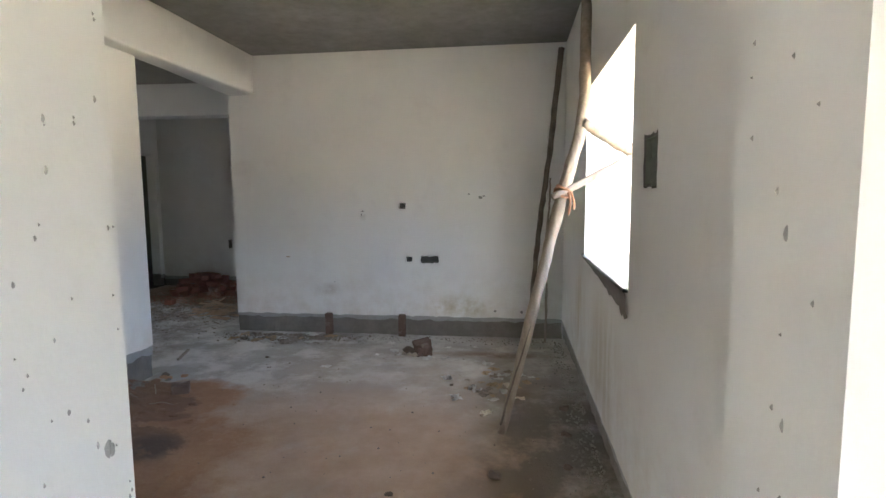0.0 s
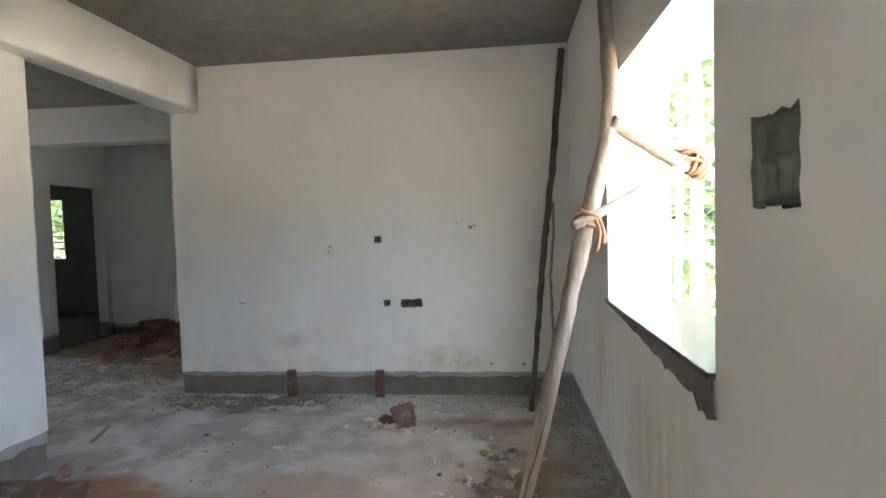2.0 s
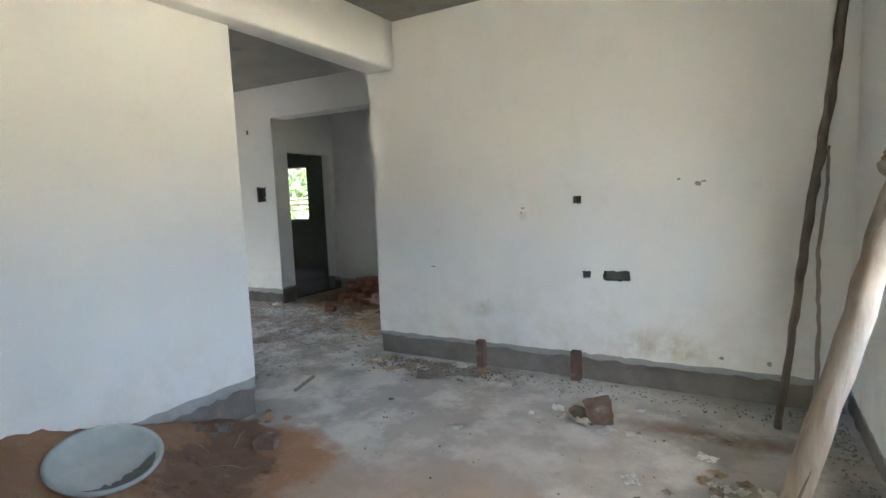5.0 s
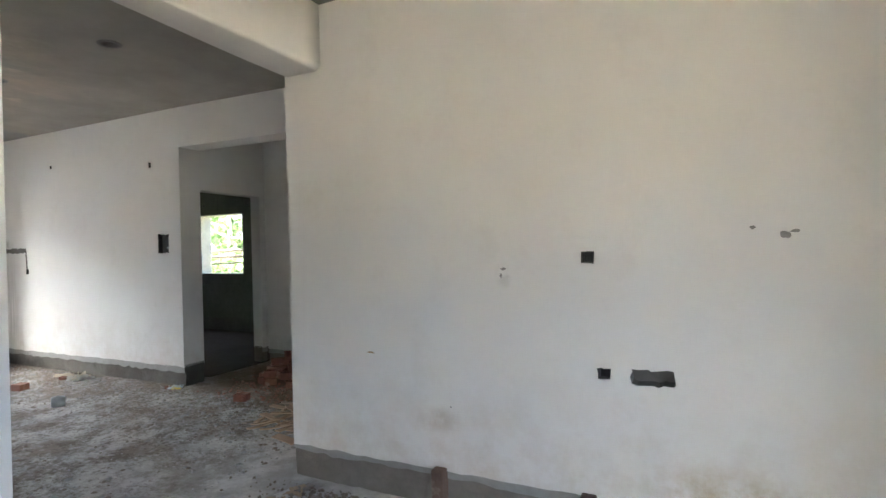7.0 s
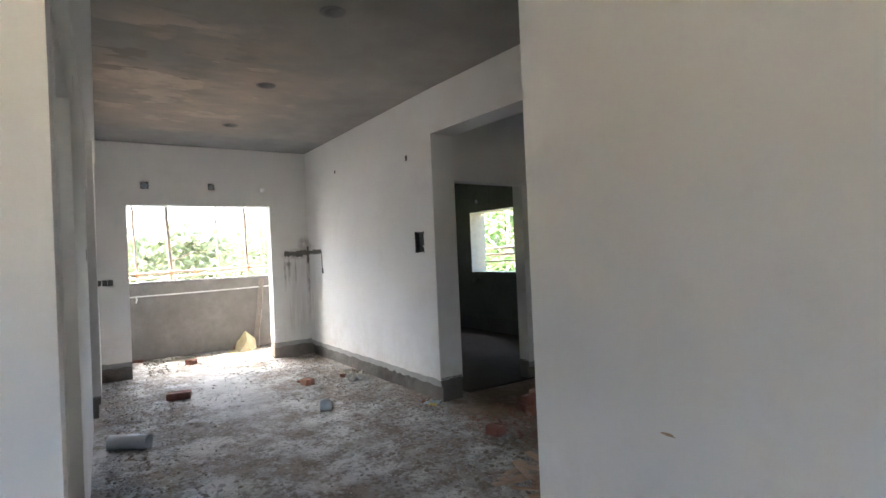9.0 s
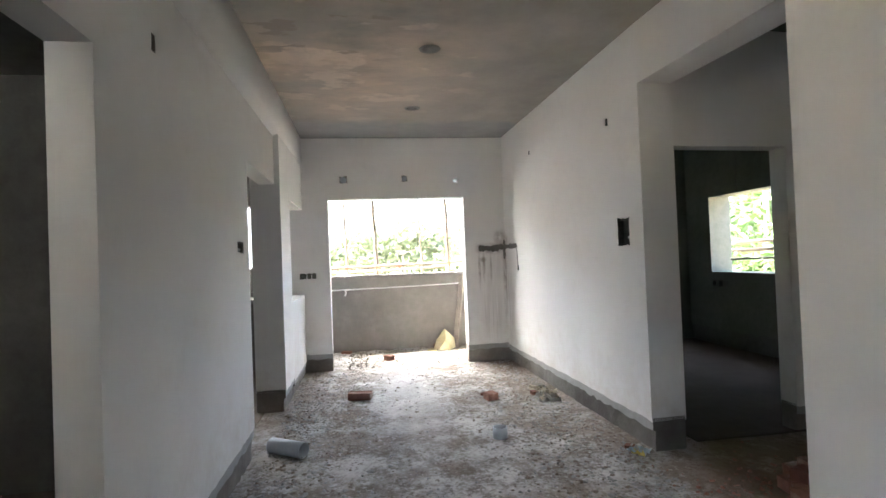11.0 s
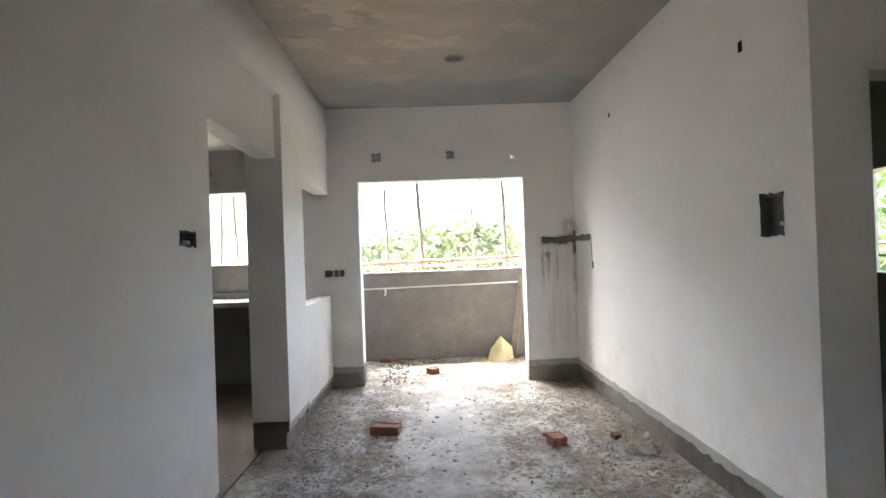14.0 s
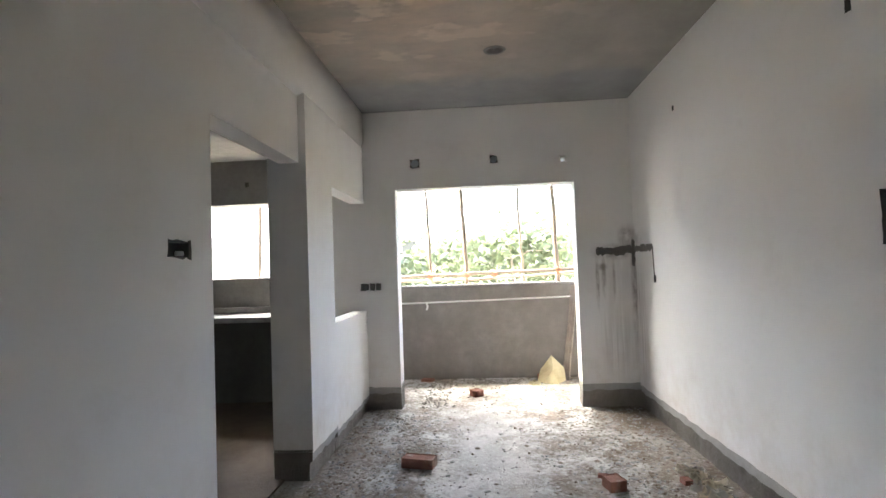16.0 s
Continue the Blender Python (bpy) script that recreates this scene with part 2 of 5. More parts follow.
def make_floor():
    """Raw concrete floor with mortar droppings, laitance and soil trodden in."""
    n = Net("raw_concrete_floor", 0.95)
    n.b.inputs["Specular IOR Level"].default_value = 0.12
    dining = n.remap(n.axis(0), -3.0, -4.4, 0.0, 1.0, True)
    col = n.mix(n.noise(1.1, 7, 0.62), (0.335, 0.312, 0.282), (0.46, 0.437, 0.408))
    lane = n.math('MULTIPLY', n.blob((-7.7, 5.42, 0), (2.4, 0.48, 1), 0.2), n.noise(2.5, 6, 0.6, lo=0.25, hi=0.5))
    side = n.math('SUBTRACT', 1.0, n.math('MULTIPLY', lane, 0.8))
    brown = n.math('MULTIPLY', n.math('MULTIPLY', n.noise(2.1, 11, 0.74, lo=0.43, hi=0.54), dining), side)
    col = n.mix(n.math('MULTIPLY', brown, 0.85), col, (0.27, 0.225, 0.18))
    pale = n.math('MULTIPLY', n.noise(2.0, 10, 0.68, lo=0.45, hi=0.56), n.noise(9.0, 7, 0.7, lo=0.2, hi=0.48))
    col = n.mix(n.math('MULTIPLY', pale, 0.85), col, (0.63, 0.605, 0.57))
    col = n.mix(n.math('MULTIPLY', lane, 0.55), col, (0.47, 0.455, 0.43))
    clump = n.math('MULTIPLY', n.noise(3.8, 12, 0.74, (1.15, 1.0, 1.0), lo=0.46, hi=0.57), n.noise(20.0, 8, 0.7, lo=0.36, hi=0.52))
    clump = n.math('MULTIPLY', n.math('MULTIPLY', clump, side), n.math('ADD', n.math('MULTIPLY', dining, 0.75), 0.14))
    col = n.mix(clump, col, (0.18, 0.15, 0.12))
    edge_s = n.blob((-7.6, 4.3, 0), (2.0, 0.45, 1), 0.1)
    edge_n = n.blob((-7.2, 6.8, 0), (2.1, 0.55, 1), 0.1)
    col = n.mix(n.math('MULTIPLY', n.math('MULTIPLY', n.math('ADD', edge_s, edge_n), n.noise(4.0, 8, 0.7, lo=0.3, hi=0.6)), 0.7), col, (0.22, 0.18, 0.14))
    grit = n.math('MULTIPLY', n.math('MULTIPLY', n.noise(34.0, 5, 0.6, lo=0.53, hi=0.60), n.noise(4.5, 7, 0.7, lo=0.40, hi=0.56)), n.math('MULTIPLY', dining, side))
    col = n.mix(n.math('MULTIPLY', grit, 0.8), col, (0.15, 0.12, 0.095))
    chip = n.math('MULTIPLY', n.math('MULTIPLY', n.noise(28.0, 5, 0.6, src=n.shift((3, 5, 1)), lo=0.56, hi=0.62), n.noise(3.0, 7, 0.7, lo=0.40, hi=0.60)), dining)
    col = n.mix(n.math('MULTIPLY', chip, 0.7), col, (0.64, 0.62, 0.59))
    # mottled darker patch in the northwest corner of the dining hall
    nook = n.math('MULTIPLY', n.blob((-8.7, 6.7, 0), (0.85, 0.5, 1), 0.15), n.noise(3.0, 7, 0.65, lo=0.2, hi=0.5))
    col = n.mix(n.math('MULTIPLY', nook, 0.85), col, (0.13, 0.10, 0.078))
    # soil and dust in the living room
    tan = n.math('MULTIPLY', n.blob((-0.7, 3.7, 0), (2.1, 2.4, 1), 0.3), n.noise(2.2, 7, 0.65, lo=0.2, hi=0.6))
    col = n.mix(n.math('MULTIPLY', tan, 0.7), col, n.mix(n.noise(5, 8, 0.7), (0.33, 0.26, 0.195), (0.44, 0.365, 0.285)))
    dust = n.math('MULTIPLY', n.blob((-1.1, 2.75, 0), (1.85, 1.8, 1), 0.4), n.noise(1.7, 7, 0.65, lo=0.1, hi=0.45))
    col = n.mix(n.math('MULTIPLY', dust, 0.9), col, n.mix(n.noise(6, 8, 0.7), (0.37, 0.245, 0.16), (0.47, 0.335, 0.235)))
    reach = n.blob((-2.45, 2.55, 0), (1.75, 2.15, 1), 0.0)
    wander = n.math('SUBTRACT', n.noise(2.6, 8, 0.68, lo=0.2, hi=0.8), 0.5)
    reach = n.math('MAXIMUM', reach, n.blob((-2.5, 3.75, 0), (0.95, 0.75, 1), 0.0))
    soil = n.remap(n.math('ADD', reach, n.math('MULTIPLY', wander, 0.55)), 0.34, 0.56)
    col = n.mix(soil, col, soil_colour(n))
    damp = n.math('MULTIPLY', n.blob((0.3, 3.1, 0), (0.75, 1.9, 1), 0.3), n.noise(2.6, 8, 0.7, lo=0.30, hi=0.52))
    col = n.mix(n.math('MULTIPLY', damp, 0.8), col, (0.12, 0.105, 0.09))
    lime = n.math('MULTIPLY', n.blob((-1.0, 5.62, 0), (1.7, 0.30, 1), 0.3), n.noise(3.4, 8, 0.7, lo=0.35, hi=0.55))
    col = n.mix(n.math('MULTIPLY', lime, 0.75), col, (0.52, 0.505, 0.48))
    muddy = n.math('MULTIPLY', n.blob((-0.2, 5.13, 0), (0.85, 0.15, 1), 0.2), n.noise(5.0, 8, 0.7, lo=0.30, hi=0.5))
    col = n.mix(n.math('MULTIPLY', muddy, 0.85), col, (0.24, 0.175, 0.125))
    foot = n.math('MULTIPLY', n.blob((-2.1, 5.6, 0), (1.3, 0.42, 1), 0.2), n.noise(6.0, 9, 0.75, lo=0.42, hi=0.60))
    col = n.mix(n.math('MULTIPLY', foot, 0.75), col, (0.19, 0.16, 0.13))
    vest = n.math('MULTIPLY', n.blob((-4.6, 7.6, 0), (1.6, 1.0, 1), 0.55), n.noise(2.5, 8, 0.7, lo=0.15, hi=0.5))
    col = n.mix(n.math('MULTIPLY', vest, 0.9), col, (0.19, 0.125, 0.085))
    n.bump(n.math('ADD', n.math('MULTIPLY', clump, 0.6), n.math('MULTIPLY', n.noise(26, 9, 0.75), 0.4)), 0.6, 0.014)
    return n.out(col)


def make_soil():
    n = Net("red_brown_soil", 0.95)
    col = soil_colour(n)
    n.bump(n.noise(28, 9, 0.78), 0.7, 0.02)
    return n.out(col)


SOIL = make_soil()
SOIL_MID = make_cement("trodden_dirt", (0.17, 0.135, 0.105), (0.27, 0.22, 0.175), bump=0.7)
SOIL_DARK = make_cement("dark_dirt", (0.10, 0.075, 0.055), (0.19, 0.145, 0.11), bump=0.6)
FLOOR = make_floor()


def make_brick(name, a, b):
    n = Net(name, 0.9)
    col = n.mix(n.random(), a, b)
    col = n.mix(n.math('MULTIPLY', n.noise(14, 7, 0.7, lo=0.45, hi=0.7), 0.55), col, tuple(c * 0.55 for c in a))
    col = n.mix(n.math('MULTIPLY', n.noise(5, 6, 0.65, lo=0.56, hi=0.72), 0.7), col, (0.55, 0.47, 0.41))
    n.bump(n.noise(55, 7, 0.7), 0.6, 0.008)
    return n.out(col)


BRICK = make_brick("fired_brick", (0.225, 0.098, 0.07), (0.31, 0.15, 0.105))


def make_wood(name, a, b, along=(9, 9, 1.2), rough=0.75):
    n = Net(name, rough)
    c = n.t.nodes.new("ShaderNodeTexCoord").outputs["Object"]
    grain = n.noise(4, 8, 0.65, along, src=c)
    col = n.mix(grain, a, b)
    col = n.mix(n.math('MULTIPLY', n.noise(6, 6, 0.6, (1, 1, 0.6), src=c, lo=0.56, hi=0.72), 0.7), col, tuple(v * 0.5 for v in a))
    n.bump(n.math('ADD', n.math('MULTIPLY', grain, 0.6), n.math('MULTIPLY', n.noise(40, 6, src=c), 0.3)), 0.5, 0.008)
    return n.out(col)


WOOD_PALE = make_wood("peeled_pole", (0.235, 0.18, 0.135), (0.38, 0.315, 0.255))
WOOD_DARK = make_wood("barked_pole", (0.085, 0.065, 0.052), (0.19, 0.15, 0.12))
WOOD_GREY = make_wood("weathered_plank", (0.22, 0.185, 0.155), (0.36, 0.31, 0.265))
BAMBOO = make_wood("scaffold_pole", (0.20, 0.16, 0.12), (0.33, 0.275, 0.215))
ROPE = make_wood("coir_rope", (0.33, 0.16, 0.09), (0.46, 0.26, 0.16), (30, 30, 30), 0.95)


def make_plain(name, a, b, rough, scale=8, metal=0.0):
    n = Net(name, rough)
    n.b.inputs["Metallic"].default_value = metal
    col = n.mix(n.noise(scale, 6, 0.6), a, b)
    n.bump(n.noise(scale * 5, 4), 0.15, 0.004)
    return n.out(col, n.remap(n.noise(scale * 2, 5), 0, 1, max(0.05, rough - 0.12), min(1, rough + 0.1)))


GRANITE = make_plain("polished_sill_stone", (0.035, 0.04, 0.037), (0.085, 0.092, 0.086), 0.02, 60)
COUNTER = make_plain("stone_slab", (0.28, 0.27, 0.26), (0.42, 0.41, 0.40), 0.4, 25)
PVC = make_plain("grey_pvc", (0.43, 0.46, 0.48), (0.53, 0.56, 0.58), 0.45)
PVC_WHITE = make_plain("white_pvc", (0.68, 0.67, 0.63), (0.78, 0.77, 0.74), 0.5)
BLACK = make_plain("black_box_metal", (0.02, 0.021, 0.021), (0.06, 0.062, 0.06), 0.6, 25, 0.0)
STEEL = make_plain("galvanised_steel", (0.22, 0.22, 0.22), (0.34, 0.34, 0.33), 0.45, 25, 0.7)
PAPER = make_plain("dirty_paper", (0.55, 0.53, 0.49), (0.74, 0.72, 0.68), 0.85)
CREAM = make_plain("cream_sack_paper", (0.66, 0.60, 0.48), (0.80, 0.74, 0.62), 0.85, 6)
CARD = make_plain("yellowed_sack_paper", (0.55, 0.47, 0.27), (0.70, 0.63, 0.42), 0.8, 6)
CARD_BROWN = make_plain("brown_paper", (0.38, 0.27, 0.17), (0.52, 0.40, 0.27), 0.85)
WRAPPER = make_plain("plastic_wrapper", (0.55, 0.68, 0.78), (0.82, 0.86, 0.88), 0.35)
YELLOW = make_plain("yellow_plastic", (0.72, 0.58, 0.12), (0.80, 0.68, 0.25), 0.4)
BLUE_PLUG = make_plain("grey_blue_plug", (0.25, 0.29, 0.34), (0.36, 0.40, 0.45), 0.7)
PAN_MAT = make_plain("cement_coated_pan", (0.33, 0.355, 0.34), (0.46, 0.48, 0.465), 0.6, 6)
WHITEWASH = make_plain("whitewashed_facade", (0.72, 0.70, 0.67), (0.80, 0.785, 0.76), 0.9, 2)
GROUND = make_plain("dry_ground", (0.20, 0.17, 0.12), (0.32, 0.27, 0.19), 0.95, 0.6)


def make_leaf(name, a, b):
    n = Net(name, 0.55)
    col = n.mix(n.island(), a, b)
    n.b.inputs["Transmission Weight"].default_value = 0.0
    n.b.inputs["Subsurface Weight"].default_value = 0.0
    n.out(col)
    tr = n.t.nodes.new("ShaderNodeBsdfTranslucent")
    n.link(col, tr.inputs[0])
    mx = n.t.nodes.new("ShaderNodeMixShader")
    mx.inputs[0].default_value = 0.4
    n.link(n.b.outputs[0], mx.inputs[1])
    n.link(tr.outputs[0], mx.inputs[2])
    n.link(mx.outputs[0], n.t.nodes["Material Output"].inputs[0])
    return n.m


LEAF = make_leaf("green_leaf", (0.045, 0.085, 0.022), (0.10, 0.15, 0.05))
LEAF_FAR = make_leaf("far_leaf", (0.055, 0.072, 0.036), (0.105, 0.125, 0.065))


# ---------- building helpers ----------
def mesh_object(name, bm, mats, smooth=False):
    me = bpy.data.meshes.new(name)
    bm.normal_update()
    bm.to_mesh(me)
    bm.free()
    for m in (mats if isinstance(mats, (list, tuple)) else [mats]):
        me.materials.append(m)
    if smooth:
        for p in me.polygons:
            p.use_smooth = True
    return new(name, me)


def structure(name, bm, mats, label, category="wall", smooth=False):
    return tagged(mesh_object(name, bm, mats, smooth), label, category, kind="structure")


def part(name, bm, mat, parent, label="", smooth=False):
    ob = mesh_object(name, bm, mat, smooth)
    ob.parent = parent
    ob.matrix_parent_inverse = parent.matrix_world.inverted() if parent.parent is None else Matrix()
    return tagged(ob, label)


def thing(name, m, label, category, group=""):
    ob = new(name)
    ob.empty_display_size = 0.1
    ob.matrix_world = m
    return tagged(ob, label, category, group)


def box(bm, lo, hi, mi=0):
    vs = [bm.verts.new((x, y, z)) for z in (lo[2], hi[2]) for y in (lo[1], hi[1]) for x in (lo[0], hi[0])]
    for f in ((0, 2, 3, 1), (4, 5, 7, 6), (0, 1, 5, 4), (2, 6, 7, 3), (0, 4, 6, 2), (1, 3, 7, 5)):
        bm.faces.new([vs[i] for i in f]).material_index = mi
    return vs


def bevelled(bm, width, segments=2):
    bmesh.ops.bevel(bm, geom=list(bm.edges), offset=width, segments=segments, profile=0.6, affect='EDGES')


def wall(name, a, b, thick, z0, z1, label, holes=(), recesses=(), mats=None, ragged=0.0, seed=0, back=0):
    """A wall whose seen face runs in plan from a to b, its body on the left of that way. holes go through
    (u0, u1, z0, z1); recesses (u0, u1, z0, z1, depth) are hacked into the face. ragged: how uneven the lower edge is."""
    rnd = random.Random(seed + 17)
    a, b = Vector((*a, 0)), Vector((*b, 0))
    length = (b - a).length
    u = (b - a) / length
    n = Vector((-u.y, u.x, 0))
    us, zs = {0.0, length}, {z0, z1}
    for h in (*holes, *recesses):
        us.update((min(max(h[0], 0), length), min(max(h[1], 0), length)))
        zs.update((min(max(h[2], z0), z1), min(max(h[3], z0), z1)))
    if ragged:
        k = int(length / 0.07)
        for i in range(1, k):
            t = length * i / k
            if all(abs(t - v) > 0.02 for v in us):
                us.add(t)
        zs.add(z0 + 0.05)
    for h in recesses:
        k = int((h[1] - h[0]) / 0.03)
        us.update(h[0] + (h[1] - h[0]) * i / k for i in range(1, k))
        k = int((h[3] - h[2]) / 0.035)
        zs.update(h[2] + (h[3] - h[2]) * i / k for i in range(1, k))
    us, zs = sorted(us), sorted(zs)
    shift = {}
    for h in recesses:
        for i, q in enumerate(us):
            for k, z in enumerate(zs):
                e = 1e-6
                inside_box = h[0] - e <= q <= h[1] + e and h[2] - e <= z <= h[3] + e
                if inside_box and (min(abs(q - h[0]), abs(q - h[1])) < e or min(abs(z - h[2]), abs(z - h[3])) < e):
                    s = min(0.09 * min(h[1] - h[0], h[3] - h[2]), 0.008)
                    shift[i, k] = (rnd.uniform(-s, s), rnd.uniform(-s, s))
    bm = bmesh.new()
    grid = {}
    jig = {round(q, 4): rnd.uniform(-1, 1) * ragged for q in us}

    def vert(i, k, d):
        key = (i, k, d)
        if key not in grid:
            z = zs[k] + (jig[round(us[i], 4)] if ragged and k == 0 and d < thick * 0.5 else 0)
            du, dz = shift.get((i, k), (0, 0))
            grid[key] = bm.verts.new(a + u * (us[i] + du) + n * d + Vector((0, 0, z + dz)))
        return grid[key]

    def inside(h, i, k):
        uc, zc = (us[i] + us[i + 1]) / 2, (zs[k] + zs[k + 1]) / 2
        return h[0] < uc < h[1] and h[2] < zc < h[3]

    def depth(i, k):
        if i < 0 or k < 0 or i >= len(us) - 1 or k >= len(zs) - 1:
            return None
        if any(inside(h, i, k) for h in holes):
            return thick
        for h in recesses:
            if inside(h, i, k):
                return h[4]
        return 0.0

    for i in range(len(us) - 1):
        for k in range(len(zs) - 1):
            d = depth(i, k)
            if d < thick:
                f = bm.faces.new([vert(i, k, d), vert(i + 1, k, d), vert(i + 1, k + 1, d), vert(i, k + 1, d)])
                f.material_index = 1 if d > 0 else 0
                f = bm.faces.new([vert(i, k, thick), vert(i, k + 1, thick), vert(i + 1, k + 1, thick), vert(i + 1, k, thick)])
                f.material_index = back
            for di, dk, p, q in ((-1, 0, (i, k), (i, k + 1)), (1, 0, (i + 1, k), (i + 1, k + 1)), (0, -1, (i, k), (i + 1, k)), (0, 1, (i, k + 1), (i + 1, k + 1))):
                e = depth(i + di, k + dk)
                e = thick if e is None else e
                if d < e:
                    f = bm.faces.new([vert(*p, d), vert(*p, e), vert(*q, e), vert(*q, d)])
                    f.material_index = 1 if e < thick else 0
    bmesh.ops.recalc_face_normals(bm, faces=bm.faces)
    return structure(name, bm, mats or [PAINT, CEMENT_DARK], label)


def band(name, a, b, height, label, gaps=(), deep=0.10, inset=0.012, seed=1, mats=None):
    """The bare strip at the foot of a wall: rough cement, set back behind the paint."""
    rnd = random.Random(seed)
    a, b = Vector((*a, 0)), Vector((*b, 0))
    length = (b - a).length
    u = (b - a) / length
    n = Vector((-u.y, u.x, 0))
    spans, at = [], 0.0
    for g0, g1 in sorted(gaps):
        spans.append((at, g0))
        at = g1
    spans.append((at, length))
    bm = bmesh.new()
    for s, e in spans:
        if e - s < 0.02:
            continue
        k = max(2, int((e - s) / 0.06))
        rows = []
        for i in range(k + 1):
            p = a + u * (s + (e - s) * i / k)
            top = height * 0.70 + rnd.uniform(-0.012, 0.012)
            r = [p + n * (inset + rnd.uniform(0.004, 0.018)) + Vector((0, 0, z)) for z in (-0.12, height * 0.3, top - 0.006)]
            r += [p + n * (inset * 0.5) + Vector((0, 0, z)) for z in (top, height + 0.02)]
            r += [p + n * deep + Vector((0, 0, height + 0.02)), p + n * deep + Vector((0, 0, -0.12))]
            rows.append([bm.verts.new(v) for v in r])
        for i in range(k):
            for j in range(6):
                bm.faces.new([rows[i][j], rows[i + 1][j], rows[i + 1][j + 1], rows[i][j + 1]]).material_index = 1 if j == 3 else 0
        for r in (rows[0], rows[-1]):
            bm.faces.new(r)
    bmesh.ops.recalc_face_normals(bm, faces=bm.faces)
    return structure(name, bm, mats or [CEMENT_BAND, CEMENT_LIP], label, "baseboard")


def slab(name, lo, hi, mat, label, category):
    bm = bmesh.new()
    box(bm, lo, hi)
    return structure(name, bm, mat, label, category)


def tube(bm, pts, radii, sides=10, wobble=0.0, seed=0, cap=True):
    """A rod through pts with a radius at each."""
    rnd = random.Random(seed)
    pts = [Vector(p) for p in pts]
    rings = []
    ref = Vector((0.31, 0.87, 0.38))
    for i, p in enumerate(pts):
        d = (pts[min(i + 1, len(pts) - 1)] - pts[max(i - 1, 0)]).normalized()
        x = d.cross(ref).normalized()
        y = d.cross(x)
        ring = []
        for k in range(sides):
            t = 2 * math.pi * k / sides
            r = radii[i] * (1 + rnd.uniform(-wobble, wobble))
            ring.append(bm.verts.new(p + x * math.cos(t) * r + y * math.sin(t) * r))
        rings.append(ring)
    for i in range(len(rings) - 1):
        for k in range(sides):
            bm.faces.new([rings[i][k], rings[i][(k + 1) % sides], rings[i + 1][(k + 1) % sides], rings[i + 1][k]])
    if cap:
        bm.faces.new(rings[0][::-1])
        bm.faces.new(rings[-1])


def bent(points, steps=6, sway=0.0, seed=0):
    """A smooth line through points, with a little sway."""
    rnd = random.Random(seed)
    P = [Vector(p) for p in points]
    P = [2 * P[0] - P[1]] + P + [2 * P[-1] - P[-2]]
    line = []
    for i in range(1, len(P) - 2):
        for s in range(steps):
            t = s / steps
            a, b, c, d = P[i - 1], P[i], P[i + 1], P[i + 2]
            q = 0.5 * (2 * b + (c - a) * t + (2 * a - 5 * b + 4 * c - d) * t * t + (3 * b - a - 3 * c + d) * t ** 3)
            line.append(q + Vector([rnd.uniform(-sway, sway) for _ in range(3)]))
    line.append(P[-2])
    return line


# ---------- floors and ceilings ----------
H = 2.94


def ease(v, lo, hi):
    t = min(max((v - lo) / (hi - lo), 0.0), 1.0)
    return t * t * (3 - 2 * t)


def ground(x, y):
    """Height of the bare floor: the living room lies a little lower and falls to its north wall."""
    low = ease(x, -4.7, -3.4) * ease(y, 1.3, 2.3)
    z = -low * (0.042 + 0.036 * ease(y, 4.7, 5.8))
    lumps = 0.0035 * noise.noise((x * 5.0, y * 5.0, 0.0)) + 0.003 * noise.noise((x * 13.0, y * 13.0, 4.0))
    return z + lumps * ease(y, 1.2, 1.6)


def floor_sheet(x0, x1, y0, y1, step):
    nx, ny = int((x1 - x0) / step), int((y1 - y0) / step)
    verts = [(x0 + (x1 - x0) * i / nx, y0 + (y1 - y0) * j / ny) for i in range(nx + 1) for j in range(ny + 1)]
    faces = [(i * (ny + 1) + j, (i + 1) * (ny + 1) + j, (i + 1) * (ny + 1) + j + 1, i * (ny + 1) + j + 1) for i in range(nx) for j in range(ny)]
    k = len(verts)
    verts = [(x, y, ground(x, y)) for x, y in verts]
    verts += [(x, y, z) for z in (-0.28, -0.13) for y in (y0, y1) for x in (x0, x1)]
    faces += [tuple(k + i for i in f) for f in ((0, 2, 3, 1), (4, 5, 7, 6), (0, 1, 5, 4), (2, 6, 7, 3), (0, 4, 6, 2), (1, 3, 7, 5))]
    me = bpy.data.meshes.new("floor")
    me.from_pydata(verts, [], faces)
    me.materials.append(FLOOR)
    for p in me.polygons:
        p.use_smooth = True
    return me


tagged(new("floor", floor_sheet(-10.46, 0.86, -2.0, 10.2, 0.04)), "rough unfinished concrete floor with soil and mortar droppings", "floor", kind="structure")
# slab runs past the east wall as an unseen eave that shades the window
slab("ceiling_living", (-2.80, 1.0, H), (1.5, 5.83, H + 0.15), SLAB_GREY, "bare grey cement ceiling of the living room with an added eave", "ceiling")
slab("ceiling_entry", (-3.09, -2.0, H), (0.86, 1.0, H + 0.15), CEMENT, "bare cement ceiling over the entry landing", "ceiling")
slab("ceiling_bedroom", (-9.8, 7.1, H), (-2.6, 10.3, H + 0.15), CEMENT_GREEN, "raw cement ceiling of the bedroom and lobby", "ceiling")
# unseen soffit, its overhang past the parapet added to cut sun and sky light
slab("ceiling_balcony", (-10.82, 3.3, H), (-9.17, 7.2, H + 0.15), CEMENT, "unseen cement soffit over the balcony, extended to block sun", "ceiling")
slab("ceiling_kitchen", (-9.9, 1.2, 2.62), (-3.09, 4.05, 2.77), CEMENT, "plain cement ceiling of the kitchen", "ceiling")

